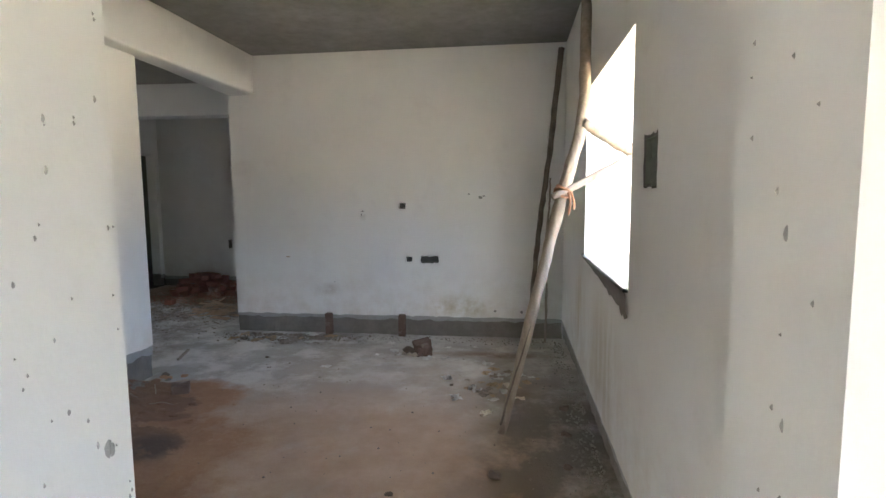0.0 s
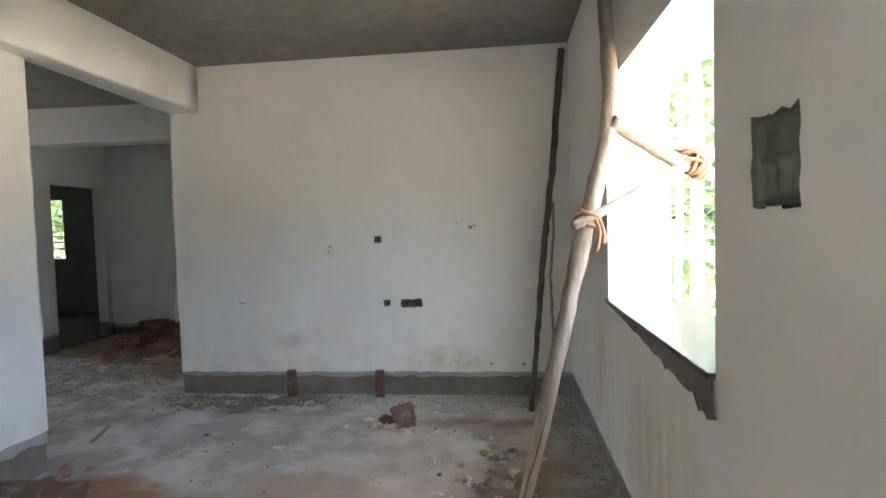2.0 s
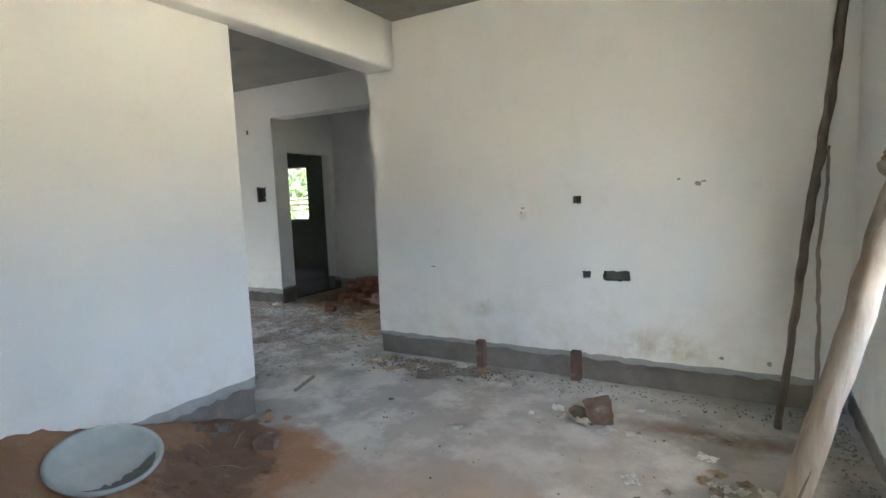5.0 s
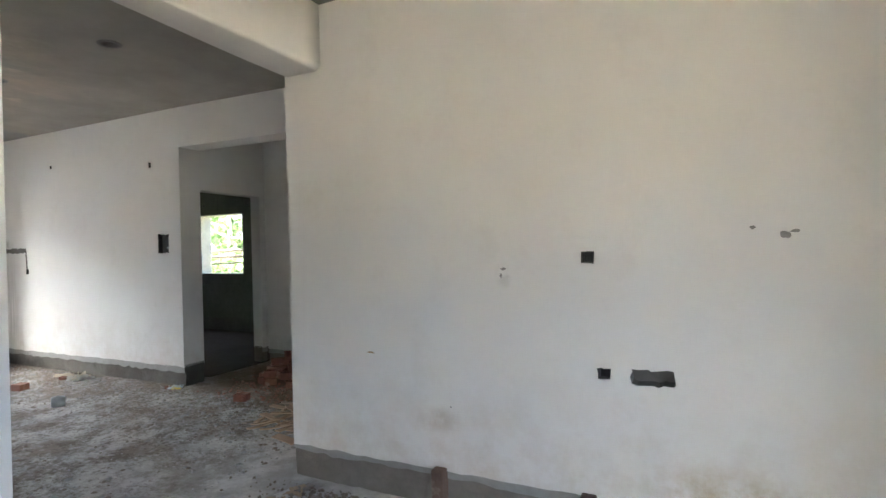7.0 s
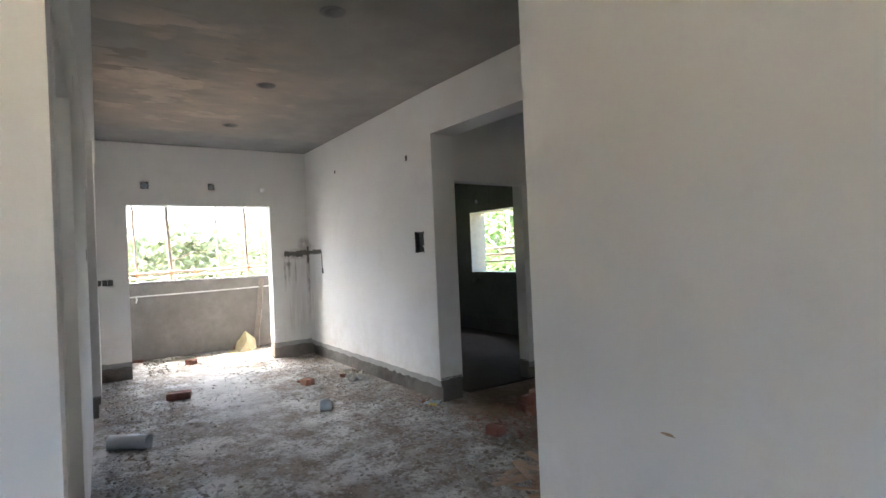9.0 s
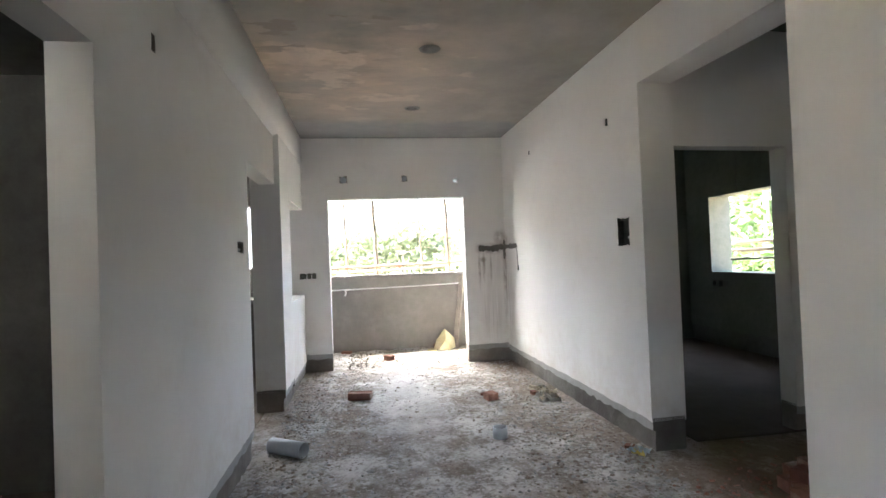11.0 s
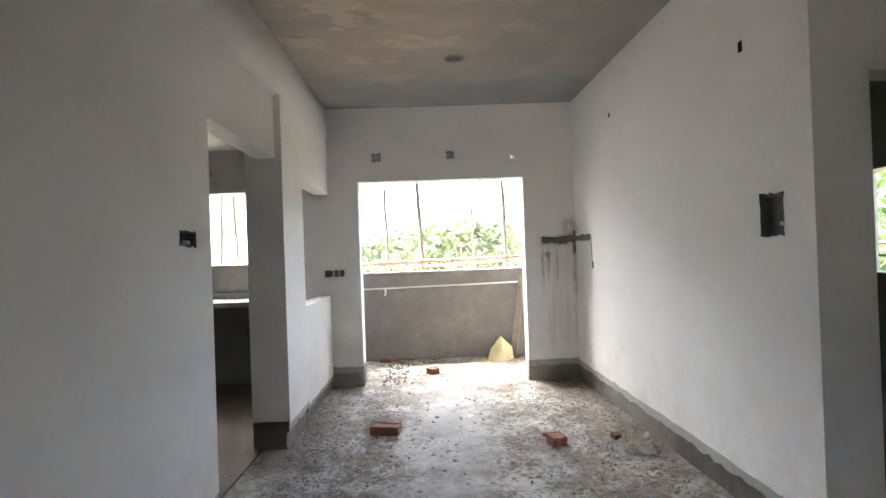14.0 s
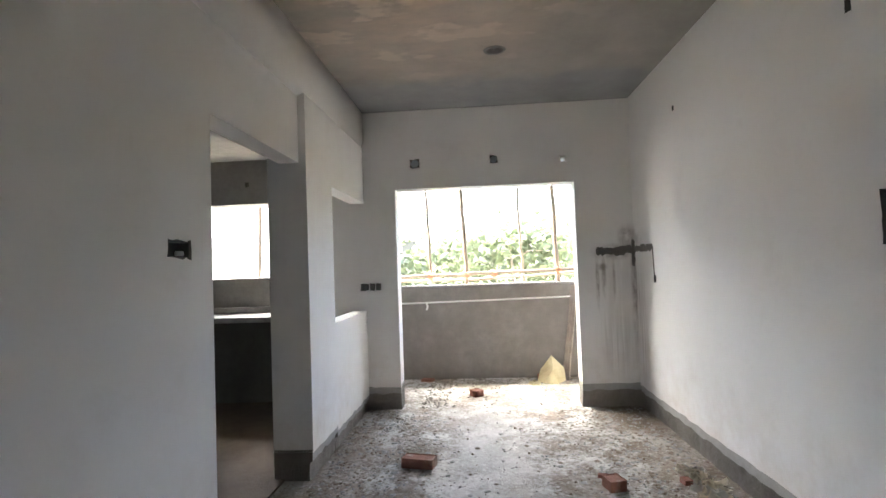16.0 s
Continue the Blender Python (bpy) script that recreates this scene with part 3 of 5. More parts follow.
# dining ceiling with three fan boxes sunk in it
FANS = ((-7.62, 5.53), (-6.08, 5.57), (-4.49, 5.59))
bm = bmesh.new()
xs = sorted([-9.17, -2.9] + [c[0] + s for c in FANS for s in (-0.052, 0.052)])
ys = [4.05, 5.51, 5.615, 7.1]
for i in range(len(xs) - 1):
    for j in range(3):
        hole = j == 1 and i % 2 == 1
        z = H + (0.06 if hole else 0)
        q = [(xs[i], ys[j]), (xs[i + 1], ys[j]), (xs[i + 1], ys[j + 1]), (xs[i], ys[j + 1])]
        bm.faces.new([bm.verts.new((x, y, z)) for x, y in q[::-1]])
        if hole:
            for k in range(4):
                (x0, y0), (x1, y1) = q[k], q[(k + 1) % 4]
                bm.faces.new([bm.verts.new(v) for v in ((x0, y0, H), (x1, y1, H), (x1, y1, z), (x0, y0, z))])
box(bm, (-9.17, 4.05, H + 0.07), (-2.9, 7.1, H + 0.2))
structure("ceiling_dining", bm, SLAB_PATCHY, "patchy brown and grey cement ceiling of the dining hall", "ceiling")

# ---------- living room walls ----------
ZS = 0.20
# second material: darker cement on the faces of the recesses
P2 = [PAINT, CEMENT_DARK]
wall("wall_living_north", (-3.08, 5.83), (0.52, 5.83), 0.23, 0.136, H, "off-white primed wall with hacked socket holes",
     recesses=[(1.89, 1.95, 1.297, 1.357, 0.06), (1.953, 2.018, 0.727, 0.783, 0.06), (2.11, 2.30, 0.716, 0.788, 0.10)], ragged=0.007, mats=P2, seed=1)
band("baseboard_living_north", (-3.08, 5.83), (0.52, 5.83), 0.136, "bare grey cement strip below the off-white wall", deep=0.23, seed=2)
wall("wall_living_east", (0.52, 6.06), (0.52, 1.3), 0.335, 0.12, H, "off-white primed wall with a window opening and water streaks",
     holes=[(1.81, 3.28, 0.98, 2.165)], recesses=[(3.495, 3.70, 1.455, 1.66, 0.06), (1.775, 1.815, 2.41, 2.45, 0.05)], ragged=0.008, mats=P2, seed=3)
band("baseboard_living_east", (0.52, 6.06), (0.52, 1.3), 0.12, "bare cement strip along the window wall", deep=0.335, seed=4)
wall("wall_living_west", (-2.93, 1.3), (-2.93, 4.205), 0.16, 0.225, H - 0.41, "plain off-white primed wall above the heap of soil", ragged=0.007, mats=P2, seed=5)
band("baseboard_living_west", (-2.93, 1.3), (-2.93, 4.205), 0.225, "bare cement strip half buried in soil", deep=0.158, seed=6)


def west_beam():
    """The beam over the wide opening; its plastered lower edge softens into the north wall."""
    bm = bmesh.new()
    rows = []
    for i in range(31):
        y = 1.3 + 4.53 * i / 30
        far = -2.985 - 0.085 * ease(y, 4.2, 5.8)
        r = 0.02 + 0.025 * ease(y, 5.3, 5.85)
        arc = [(-2.785 - r + r * math.cos(t), 2.53 + r - r * math.sin(t)) for t in [math.pi / 2 * k / 6 for k in range(7)]]
        ring = [(far, H + 0.04), (-2.785, H + 0.04)] + arc + [(far + 0.012, 2.53), (far, 2.542)]
        rows.append([bm.verts.new((x, y, z)) for x, z in ring])
    n = len(rows[0])
    for a, b in zip(rows, rows[1:]):
        for k in range(n):
            f = bm.faces.new([a[k], b[k], b[(k + 1) % n], a[(k + 1) % n]])
            f.smooth = 1 <= k <= 8
    bm.faces.new(rows[0])
    bm.faces.new(rows[-1][::-1])
    bmesh.ops.recalc_face_normals(bm, faces=bm.faces)
    return structure("beam_living_west", bm, PAINT, "white primed concrete beam over the wide opening", "beam")


west_beam()
wall("wall_entrance", (-3.09, 0.97), (0.855, 0.97), 0.33, 0.0, H, "off-white entrance wall with a wide doorway and mortar splashes",
     holes=[(2.29, 3.465, -1, 2.55)], mats=P2, seed=7)

# ---------- dining hall walls ----------
wall("wall_dining_south", (-3.09, 4.21), (-7.28, 4.21), 0.14, 0.21, 2.59, "white primed partition with a doorway and the kitchen doorway",
     holes=[(0.01, 0.90, -1, 2.09), (3.04, 5.0, -1, 2.12)], recesses=[(2.70, 2.87, 1.455, 1.53, 0.05), (1.37, 1.41, 2.255, 2.325, 0.05)], ragged=0.006, mats=P2, seed=8)
band("baseboard_dining_south", (-3.09, 4.21), (-7.28, 4.21), 0.21, "bare cement strip along the partition", gaps=[(0.0, 0.90), (3.04, 4.19)], deep=0.138, seed=9)
bm = bmesh.new()
ends = [[bm.verts.new((x, y, z)) for y, z in ((4.05, H), (face, H), (face, 2.66), (face - 0.02, 2.60), (4.215, 2.575), (4.05, 2.575))] for x, face in ((-8.97, 4.27), (-7.28, 4.283), (-3.03, 4.298))]
for a, b in zip(ends, ends[1:]):
    for k in range(6):
        bm.faces.new([a[k], b[k], b[(k + 1) % 6], a[(k + 1) % 6]]).smooth = k in (1, 2, 3)
bm.faces.new(ends[0])
bm.faces.new(ends[-1][::-1])
bmesh.ops.recalc_face_normals(bm, faces=bm.faces)
structure("beam_dining_south", bm, PAINT, "white primed beam standing proud of the partition", "beam")
wall("wall_column", (-7.28, 4.26), (-7.87, 4.26), 0.27, 0.183, 2.59, "white primed column beside the kitchen doorway", ragged=0.006, mats=P2, seed=10)
band("baseboard_column", (-7.28, 4.26), (-7.87, 4.26), 0.183, "bare cement foot of the column", deep=0.268, seed=11)
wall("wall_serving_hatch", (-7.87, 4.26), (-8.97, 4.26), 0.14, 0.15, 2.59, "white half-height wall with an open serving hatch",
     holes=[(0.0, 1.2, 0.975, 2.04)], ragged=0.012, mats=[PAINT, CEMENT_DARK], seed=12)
band("baseboard_hatch", (-7.87, 4.26), (-8.97, 4.26), 0.15, "bare cement strip below the hatch wall", deep=0.138, seed=13)
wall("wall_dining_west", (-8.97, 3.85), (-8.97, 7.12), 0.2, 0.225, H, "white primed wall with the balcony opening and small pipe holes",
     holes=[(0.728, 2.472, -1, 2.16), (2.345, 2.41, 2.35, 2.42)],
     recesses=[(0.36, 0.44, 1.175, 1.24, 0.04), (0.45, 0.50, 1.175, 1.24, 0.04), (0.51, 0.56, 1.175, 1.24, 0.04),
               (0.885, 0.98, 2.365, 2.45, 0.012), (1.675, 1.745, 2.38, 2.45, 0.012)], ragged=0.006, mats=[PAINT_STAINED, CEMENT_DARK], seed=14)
band("baseboard_dining_west", (-8.97, 3.85), (-8.97, 7.12), 0.225, "bare cement strip on both sides of the balcony opening", gaps=[(0.728, 2.472)], deep=0.198, seed=15)
wall("wall_dining_north", (-8.97, 6.86), (-5.565, 6.92), 0.25, 0.205, H, "long white primed wall with a switch box hole",
     recesses=[(3.047, 3.222, 1.41, 1.612, 0.055), (0.515, 0.57, 1.19, 1.255, 0.05), (1.09, 1.125, 2.49, 2.53, 0.05), (2.925, 2.96, 2.345, 2.40, 0.05)],
     ragged=0.007, mats=[PAINT_STAINED, BLACK], seed=16)
band("baseboard_dining_north", (-8.97, 6.86), (-5.565, 6.92), 0.205, "rough cement strip along the white wall", deep=0.248, seed=17, mats=[CEMENT_BURNT, CEMENT_LIP])
bm = bmesh.new()
vs = [bm.verts.new(v) for z in (2.52, H) for v in ((-5.565, 6.92, z), (-2.9, 7.06, z), (-2.9, 7.33, z), (-5.57, 7.17, z))]
for f in ((3, 2, 1, 0), (4, 5, 6, 7), (0, 1, 5, 4), (1, 2, 6, 5), (2, 3, 7, 6), (3, 0, 4, 7)):
    bm.faces.new([vs[i] for i in f])
structure("beam_lobby", bm, PAINT, "white primed beam over the lobby opening", "beam")
bm = bmesh.new()
box(bm, (-3.08, 6.06, 0), (-2.9, 8.4, H))
structure("wall_lobby_east", bm, PAINT, "plain primed wall closing the lobby")

# ---------- lobby and bedroom ----------
wall("wall_lobby_west", (-5.582, 7.172), (-5.65, 8.2), 0.14, 0.19, H, "grey primed wall with the bedroom doorway",
     holes=[(0.012, 0.93, -1, 2.09)], ragged=0.006, mats=P2, seed=18)
band("baseboard_lobby_west", (-5.582, 7.172), (-5.65, 8.2), 0.19, "bare cement strip beside the bedroom doorway", gaps=[(0.0, 0.93)], deep=0.138, seed=19)
wall("wall_lobby_north", (-5.65, 8.2), (-2.9, 8.2), 0.2, 0.16, H, "grey primed wall behind the brick heap", ragged=0.006, mats=P2, seed=20,
     recesses=[(1.14, 1.2, 0.62, 0.76, 0.05)])
band("baseboard_lobby_north", (-5.65, 8.2), (-2.9, 8.2), 0.16, "bare cement strip behind the brick heap", deep=0.198, seed=21)
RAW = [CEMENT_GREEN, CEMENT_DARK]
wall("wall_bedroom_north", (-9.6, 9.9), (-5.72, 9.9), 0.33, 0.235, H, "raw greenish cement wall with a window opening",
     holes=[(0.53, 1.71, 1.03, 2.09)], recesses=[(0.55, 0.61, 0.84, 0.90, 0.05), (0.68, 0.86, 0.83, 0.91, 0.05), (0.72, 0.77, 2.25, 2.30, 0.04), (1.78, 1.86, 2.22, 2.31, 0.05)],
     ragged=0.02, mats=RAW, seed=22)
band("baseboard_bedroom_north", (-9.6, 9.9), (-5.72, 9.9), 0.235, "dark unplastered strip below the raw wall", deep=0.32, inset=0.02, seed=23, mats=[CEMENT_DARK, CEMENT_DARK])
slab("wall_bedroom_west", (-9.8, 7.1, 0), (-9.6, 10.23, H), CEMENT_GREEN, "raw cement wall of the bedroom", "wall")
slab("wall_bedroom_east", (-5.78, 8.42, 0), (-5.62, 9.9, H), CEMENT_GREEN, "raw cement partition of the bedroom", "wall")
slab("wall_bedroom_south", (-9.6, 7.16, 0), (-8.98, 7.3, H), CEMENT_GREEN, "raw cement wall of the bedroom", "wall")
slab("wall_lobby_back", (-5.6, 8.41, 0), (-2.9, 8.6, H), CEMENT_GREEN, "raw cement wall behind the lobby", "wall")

# ---------- kitchen and store ----------
wall("wall_kitchen_west", (-9.4, 1.3), (-9.4, 4.05), 0.25, 0.0, 2.62, "grey cement kitchen wall with a window opening",
     holes=[(1.0, 2.45, 1.33, 2.14)], recesses=[(1.55, 1.59, 2.33, 2.38, 0.05)], mats=[CEMENT, CEMENT_DARK], seed=24)
slab("wall_kitchen_south", (-9.65, 1.1, 0), (-3.09, 1.29, 2.62), CEMENT, "cement wall closing the kitchen and store", "wall")
slab("wall_kitchen_north", (-9.65, 3.86, 0), (-9.18, 4.05, H), CEMENT, "cement return wall by the kitchen window", "wall")
# darker cement here paints in the dimness of the store
slab("wall_kitchen_east", (-5.98, 1.3, 0), (-5.84, 4.06, 2.62), CEMENT_DARK, "cement partition between kitchen and store, darkened for the dim store", "wall")

# bedroom floor in a much darker brown than the other rooms
slab("floor_bedroom", (-9.59, 7.31, -0.01), (-5.66, 9.89, 0.014), make_cement("black_bedroom_floor", (0.05, 0.036, 0.027), (0.105, 0.075, 0.055), bump=0.8), "very dark rough floor of the bedroom", "floor")
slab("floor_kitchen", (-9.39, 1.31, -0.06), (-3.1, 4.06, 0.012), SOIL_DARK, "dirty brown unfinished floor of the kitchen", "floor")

# ---------- balcony ----------
bm = bmesh.new()
box(bm, (-10.46, 4.06, 0.0), (-10.34, 7.0, 1.135))
bevelled(bm, 0.008, 1)
structure("parapet_balcony", bm, PARAPET, "grey cement balcony parapet with a damp foot", "parapet")
slab("coping_balcony", (-10.475, 4.06, 1.137), (-10.325, 7.0, 1.155), CEMENT, "rounded cement coping on the parapet", "parapet")
# unseen side walls; the south one is raised to block sun from the balcony
slab("sun_block_balcony_south", (-10.46, 3.9, 0), (-9.66, 4.055, 5.8), CEMENT, "added cement side wall of the balcony, out of view", "wall")
slab("wall_balcony_north", (-10.46, 7.005, 0), (-9.18, 7.15, H), CEMENT, "added cement side wall of the balcony, out of view", "wall")

# ---------- entry landing ----------
# unseen walls added round the landing; openings sized to set light through the doorway
wall("wall_landing_south", (0.855, -1.88), (-3.09, -1.88), 0.12, 0.0, H, "added whitewashed landing wall with an opening sized for light",
     holes=[(1.2, 2.7, 0.95, 1.5)], mats=[WHITEWASH, CEMENT], seed=41)
slab("wall_landing_west", (-3.29, -2.0, 0), (-3.095, 1.0, H), WHITEWASH, "whitewashed side wall of the entry landing", "wall")
wall("wall_landing_east", (0.86, 0.97), (0.86, -2.0), 0.14, 0.0, H, "added whitewashed landing side wall, its opening sized for light",
     holes=[(0.9, 2.1, 1.0, 2.0)], mats=[WHITEWASH, CEMENT], seed=40)

# ---------- window sill ----------
sill = thing("window_sill", pose(0.69, 3.515, 0.98), "polished dark stone sill with rough cement bedding below", "window sill")
bm = bmesh.new()
box(bm, (0.497, 2.783, 0.981), (0.862, 4.247, 1.0))
bevelled(bm, 0.003, 1)
part("slab", bm, GRANITE, sill, "polished grey stone slab")
rnd = random.Random(5)
bm = bmesh.new()
prev = None
for i in range(41):
    y = 4.22 - 1.45 * i / 40
    f = i / 40
    drop = 0.018 + 0.12 * f ** 1.2 * (0.9 + 0.35 * noise.noise((i * 0.33, 2.0, 0.0))) + 0.012 * noise.noise((i * 1.1, 5.0, 0.0)) * f
    if i in (27, 36):
        drop *= 1.25
    row = [bm.verts.new((0.52 - d, y, 0.979 - drop * f)) for d, f in ((0.014, 0), (0.013, 0.35), (0.008, 0.75), (-0.002, 1.0))]
    if prev:
        for k in range(3):
            bm.faces.new([prev[k], prev[k + 1], row[k + 1], row[k]])
    prev = row
part("cement_bedding", bm, CEMENT_BAND, sill, "ragged grey cement smeared under the sill")


# ---------- chipped plaster ----------
def chip(x, z, w, h, seed, mat):
    rnd = random.Random(seed)
    bm = bmesh.new()
    n = 11
    ring = [bm.verts.new((x + w * math.cos(t) * rnd.uniform(0.55, 1.15), 5.829, z + h * math.sin(t) * rnd.uniform(0.55, 1.15))) for t in [2 * math.pi * i / n for i in range(n)]]
    mid = bm.verts.new((x, 5.825, z))
    for i in range(n):
        bm.faces.new([ring[(i + 1) % n], ring[i], mid])
    return tagged(mesh_object("plaster_scuff", bm, mat), "small scuffed mortar mark on the primed wall", "wall scuff", "wall scuffs")


for i, (x, z, w, h) in enumerate(((-0.335, 1.41, 0.028, 0.017), (-0.30, 1.425, 0.02, 0.009), (-0.455, 1.445, 0.012, 0.009), (0.10, 0.205, 0.016, 0.018), (-1.60, 1.27, 0.02, 0.008),
                                  (-1.615, 1.235, 0.008, 0.014), (-2.456, 0.772, 0.032, 0.006), (-0.18, 0.21, 0.02, 0.012), (-1.93, 0.50, 0.006, 0.006))):
    chip(x, z, w, h, 60 + i, CEMENT if i != 6 else CARD_BROWN)


# ---------- poles ----------
def rope_coil(bm, centre, axis, radius, turns=4, thick=0.009, pitch=0.014, seed=0):
    """One rope wound round a pole, uneven from turn to turn."""
    rnd = random.Random(seed)
    q = Vector(axis).normalized().to_track_quat('Z', 'Y')
    pts = []
    for i in range(turns * 12 + 1):
        t = 2 * math.pi * i / 12
        r = radius * (1 + 0.10 * math.sin(t * 0.37 + seed) + rnd.uniform(-0.03, 0.03))
        z = (i / 12 - turns / 2) * pitch + 0.35 * radius * math.sin(t + seed) * math.sin(t * 0.21 + seed)
        pts.append(Vector(centre) + q @ Vector((math.cos(t) * r, math.sin(t) * r, z)))
    tube(bm, pts, [thick * rnd.uniform(0.8, 1.2) for _ in pts], 6, 0.1, seed)


def knots(line, r0, r1, seed):
    rnd = random.Random(seed)
    n = len(line)
    return [(r0 + (r1 - r0) * i / (n - 1)) * rnd.uniform(0.92, 1.1) for i in range(n)]


prop = thing("leaning_pole", pose(-0.062, 3.50, -0.045), "crooked peeled timber pole leaning by the window", "pole")
line = bent([(-0.062, 3.49, -0.05), (0.10, 3.44, 0.66), (0.225, 3.45, 1.2), (0.286, 3.464, 1.45), (0.395, 3.56, 1.84), (0.445, 3.82, 2.3), (0.488, 4.16, 2.82)], 7, 0.003, 3)
bm = bmesh.new()
tube(bm, line, [r * (0.78 + 0.22 * min(1, i / 14)) for i, r in enumerate(knots(line, 0.036, 0.033, 4))], 14, 0.05, 5)
part("pole", bm, WOOD_PALE, prop, smooth=True)
bm = bmesh.new()
split = bent([(-0.068, 3.466, 0.02), (-0.01, 3.43, 0.25), (0.055, 3.414, 0.48), (0.10, 3.412, 0.64), (0.135, 3.414, 0.78)], 4, 0.002, 13)
tube(bm, split, [0.007 * (1 - 0.8 * i / len(split)) for i in range(len(split))], 6, 0.2, 14)
part("split", bm, WOOD_DARK, prop, "dark drying crack")
bm = bmesh.new()
rope_coil(bm, (0.286, 3.464, 1.45), (0.35, 0.1, 1.0), 0.043, 5, 0.009, 0.012, 8)
part("lashing", bm, ROPE, prop, "frayed reddish coir rope", smooth=True)
bm = bmesh.new()
tube(bm, bent([(0.31, 3.43, 1.45), (0.325, 3.42, 1.39), (0.315, 3.425, 1.31)], 4), [0.008] * 8 + [0.003], 6)
part("rope_end", bm, ROPE, prop, smooth=True)
bm = bmesh.new()
tube(bm, bent([(0.33, 3.45, 1.45), (0.35, 3.45, 1.38), (0.345, 3.44, 1.34)], 4), [0.007] * 8 + [0.003], 6)
part("rope_end", bm, ROPE, prop, smooth=True)

brace = thing("scaffold_brace", pose(0.79, 3.69, 1.66), "pale sticks lashed together through the window opening", "scaffold")
for i, (pts, r0, r1) in enumerate((
        ([(0.40, 3.53, 1.845), (0.56, 3.60, 1.76), (0.79, 3.69, 1.655), (1.25, 3.85, 1.52), (1.75, 4.0, 1.42)], 0.029, 0.036),
        ([(0.225, 3.41, 1.415), (0.40, 3.49, 1.50), (0.62, 3.60, 1.61), (0.80, 3.70, 1.70)], 0.021, 0.022),
        ([(0.78, 3.68, 1.70), (1.05, 3.70, 1.83), (1.5, 3.72, 2.0)], 0.022, 0.024))):
    ln = bent(pts, 6, 0.003, 20 + i)
    bm = bmesh.new()
    tube(bm, ln, knots(ln, r0, r1, 30 + i), 12, 0.06, 40 + i)
    part("stick", bm, WOOD_PALE, brace, smooth=True)
bm = bmesh.new()
rope_coil(bm, (0.80, 3.69, 1.665), (0.8, 0.3, -0.4), 0.048, 6, 0.009, 0.014, 11)
part("lashing", bm, ROPE, brace, "tangled coir rope", smooth=True)
bm = bmesh.new()
rope_coil(bm, (0.76, 3.675, 1.70), (0.2, 0.3, 0.9), 0.05, 4, 0.008, 0.016, 12)
part("lashing", bm, ROPE, brace, "tangled coir rope", smooth=True)

dark_pole = thing("corner_pole", pose(0.136, 5.45, -0.065), "rough dark barked pole leaning in the corner", "pole")
ln = bent([(0.134, 5.44, -0.07), (0.20, 5.45, 0.55), (0.255, 5.50, 1.1), (0.33, 5.60, 1.65), (0.40, 5.70, 2.25), (0.468, 5.785, 2.87)], 8, 0.005, 6)
bm = bmesh.new()
tube(bm, ln, knots(ln, 0.021, 0.029, 7), 12, 0.12, 8)
part("pole", bm, WOOD_DARK, dark_pole, smooth=True)
thin_pole = thing("thin_stick", pose(0.335, 5.70, -0.07), "thin crooked twig standing against the wall", "stick")
ln = bent([(0.335, 5.70, -0.08), (0.345, 5.68, 0.5), (0.33, 5.68, 0.9), (0.36, 5.72, 1.3), (0.375, 5.76, 1.6)], 7, 0.006, 9)
bm = bmesh.new()
tube(bm, ln, knots(ln, 0.013, 0.009, 10), 8, 0.15, 11)
part("stem", bm, WOOD_GREY, thin_pole, smooth=True)


# ---------- electrical boxes ----------
def electric_box(centre, normal, w, h, label, lugs=2, broken=False, mat=None):
    """An open back box sunk in the plaster; normal points into the room."""
    mat = mat or BLACK
    n = Vector(normal).normalized()
    rz = math.degrees(math.atan2(n.y, n.x)) + 90
    w, h = w * 0.9, h * 0.9
    t = thing("switch_box", pose(*centre, 0, 0, rz), label, "switch box", "electrical boxes")
    base = t.matrix_world
    bm = bmesh.new()
    d, e = 0.045, 0.003
    box(bm, (-w / 2, d - e, -h / 2), (w / 2, d, h / 2))
    bm.transform(base)
    part("back_plate", bm, mat, t)
    for lo, hi in (((-w / 2, 0.004, -h / 2), (-w / 2 + e, d - e, h / 2)), ((w / 2 - e, 0.004, -h / 2), (w / 2, d - e, h / 2)),
                   ((-w / 2 + e, 0.004, -h / 2), (w / 2 - e, d - e, -h / 2 + e)), ((-w / 2 + e, 0.004, h / 2 - e), (w / 2 - e, d - e, h / 2))):
        bm = bmesh.new()
        box(bm, lo, hi)
        bm.transform(base)
        part("side", bm, mat, t)
    for k in range(lugs if mat is not BLACK else 0):
        bm = bmesh.new()
        z = (h / 2 - 0.014) * (1 if k % 2 else -1)
        box(bm, (-0.012, 0.006, z - 0.009), (0.012, 0.010, z + 0.009))
        bm.transform(base)
        part("lug", bm, STEEL, t, "dull steel screw lug")
    if broken:
        bm = bmesh.new()
        tube(bm, [(w * 0.28, 0.042, -h * 0.22), (w * 0.30, 0.012, -h * 0.24)], [0.010, 0.010], 10)
        bm.transform(base)
        part("conduit_end", bm, PVC, t, "grey conduit stub", True)
    return t


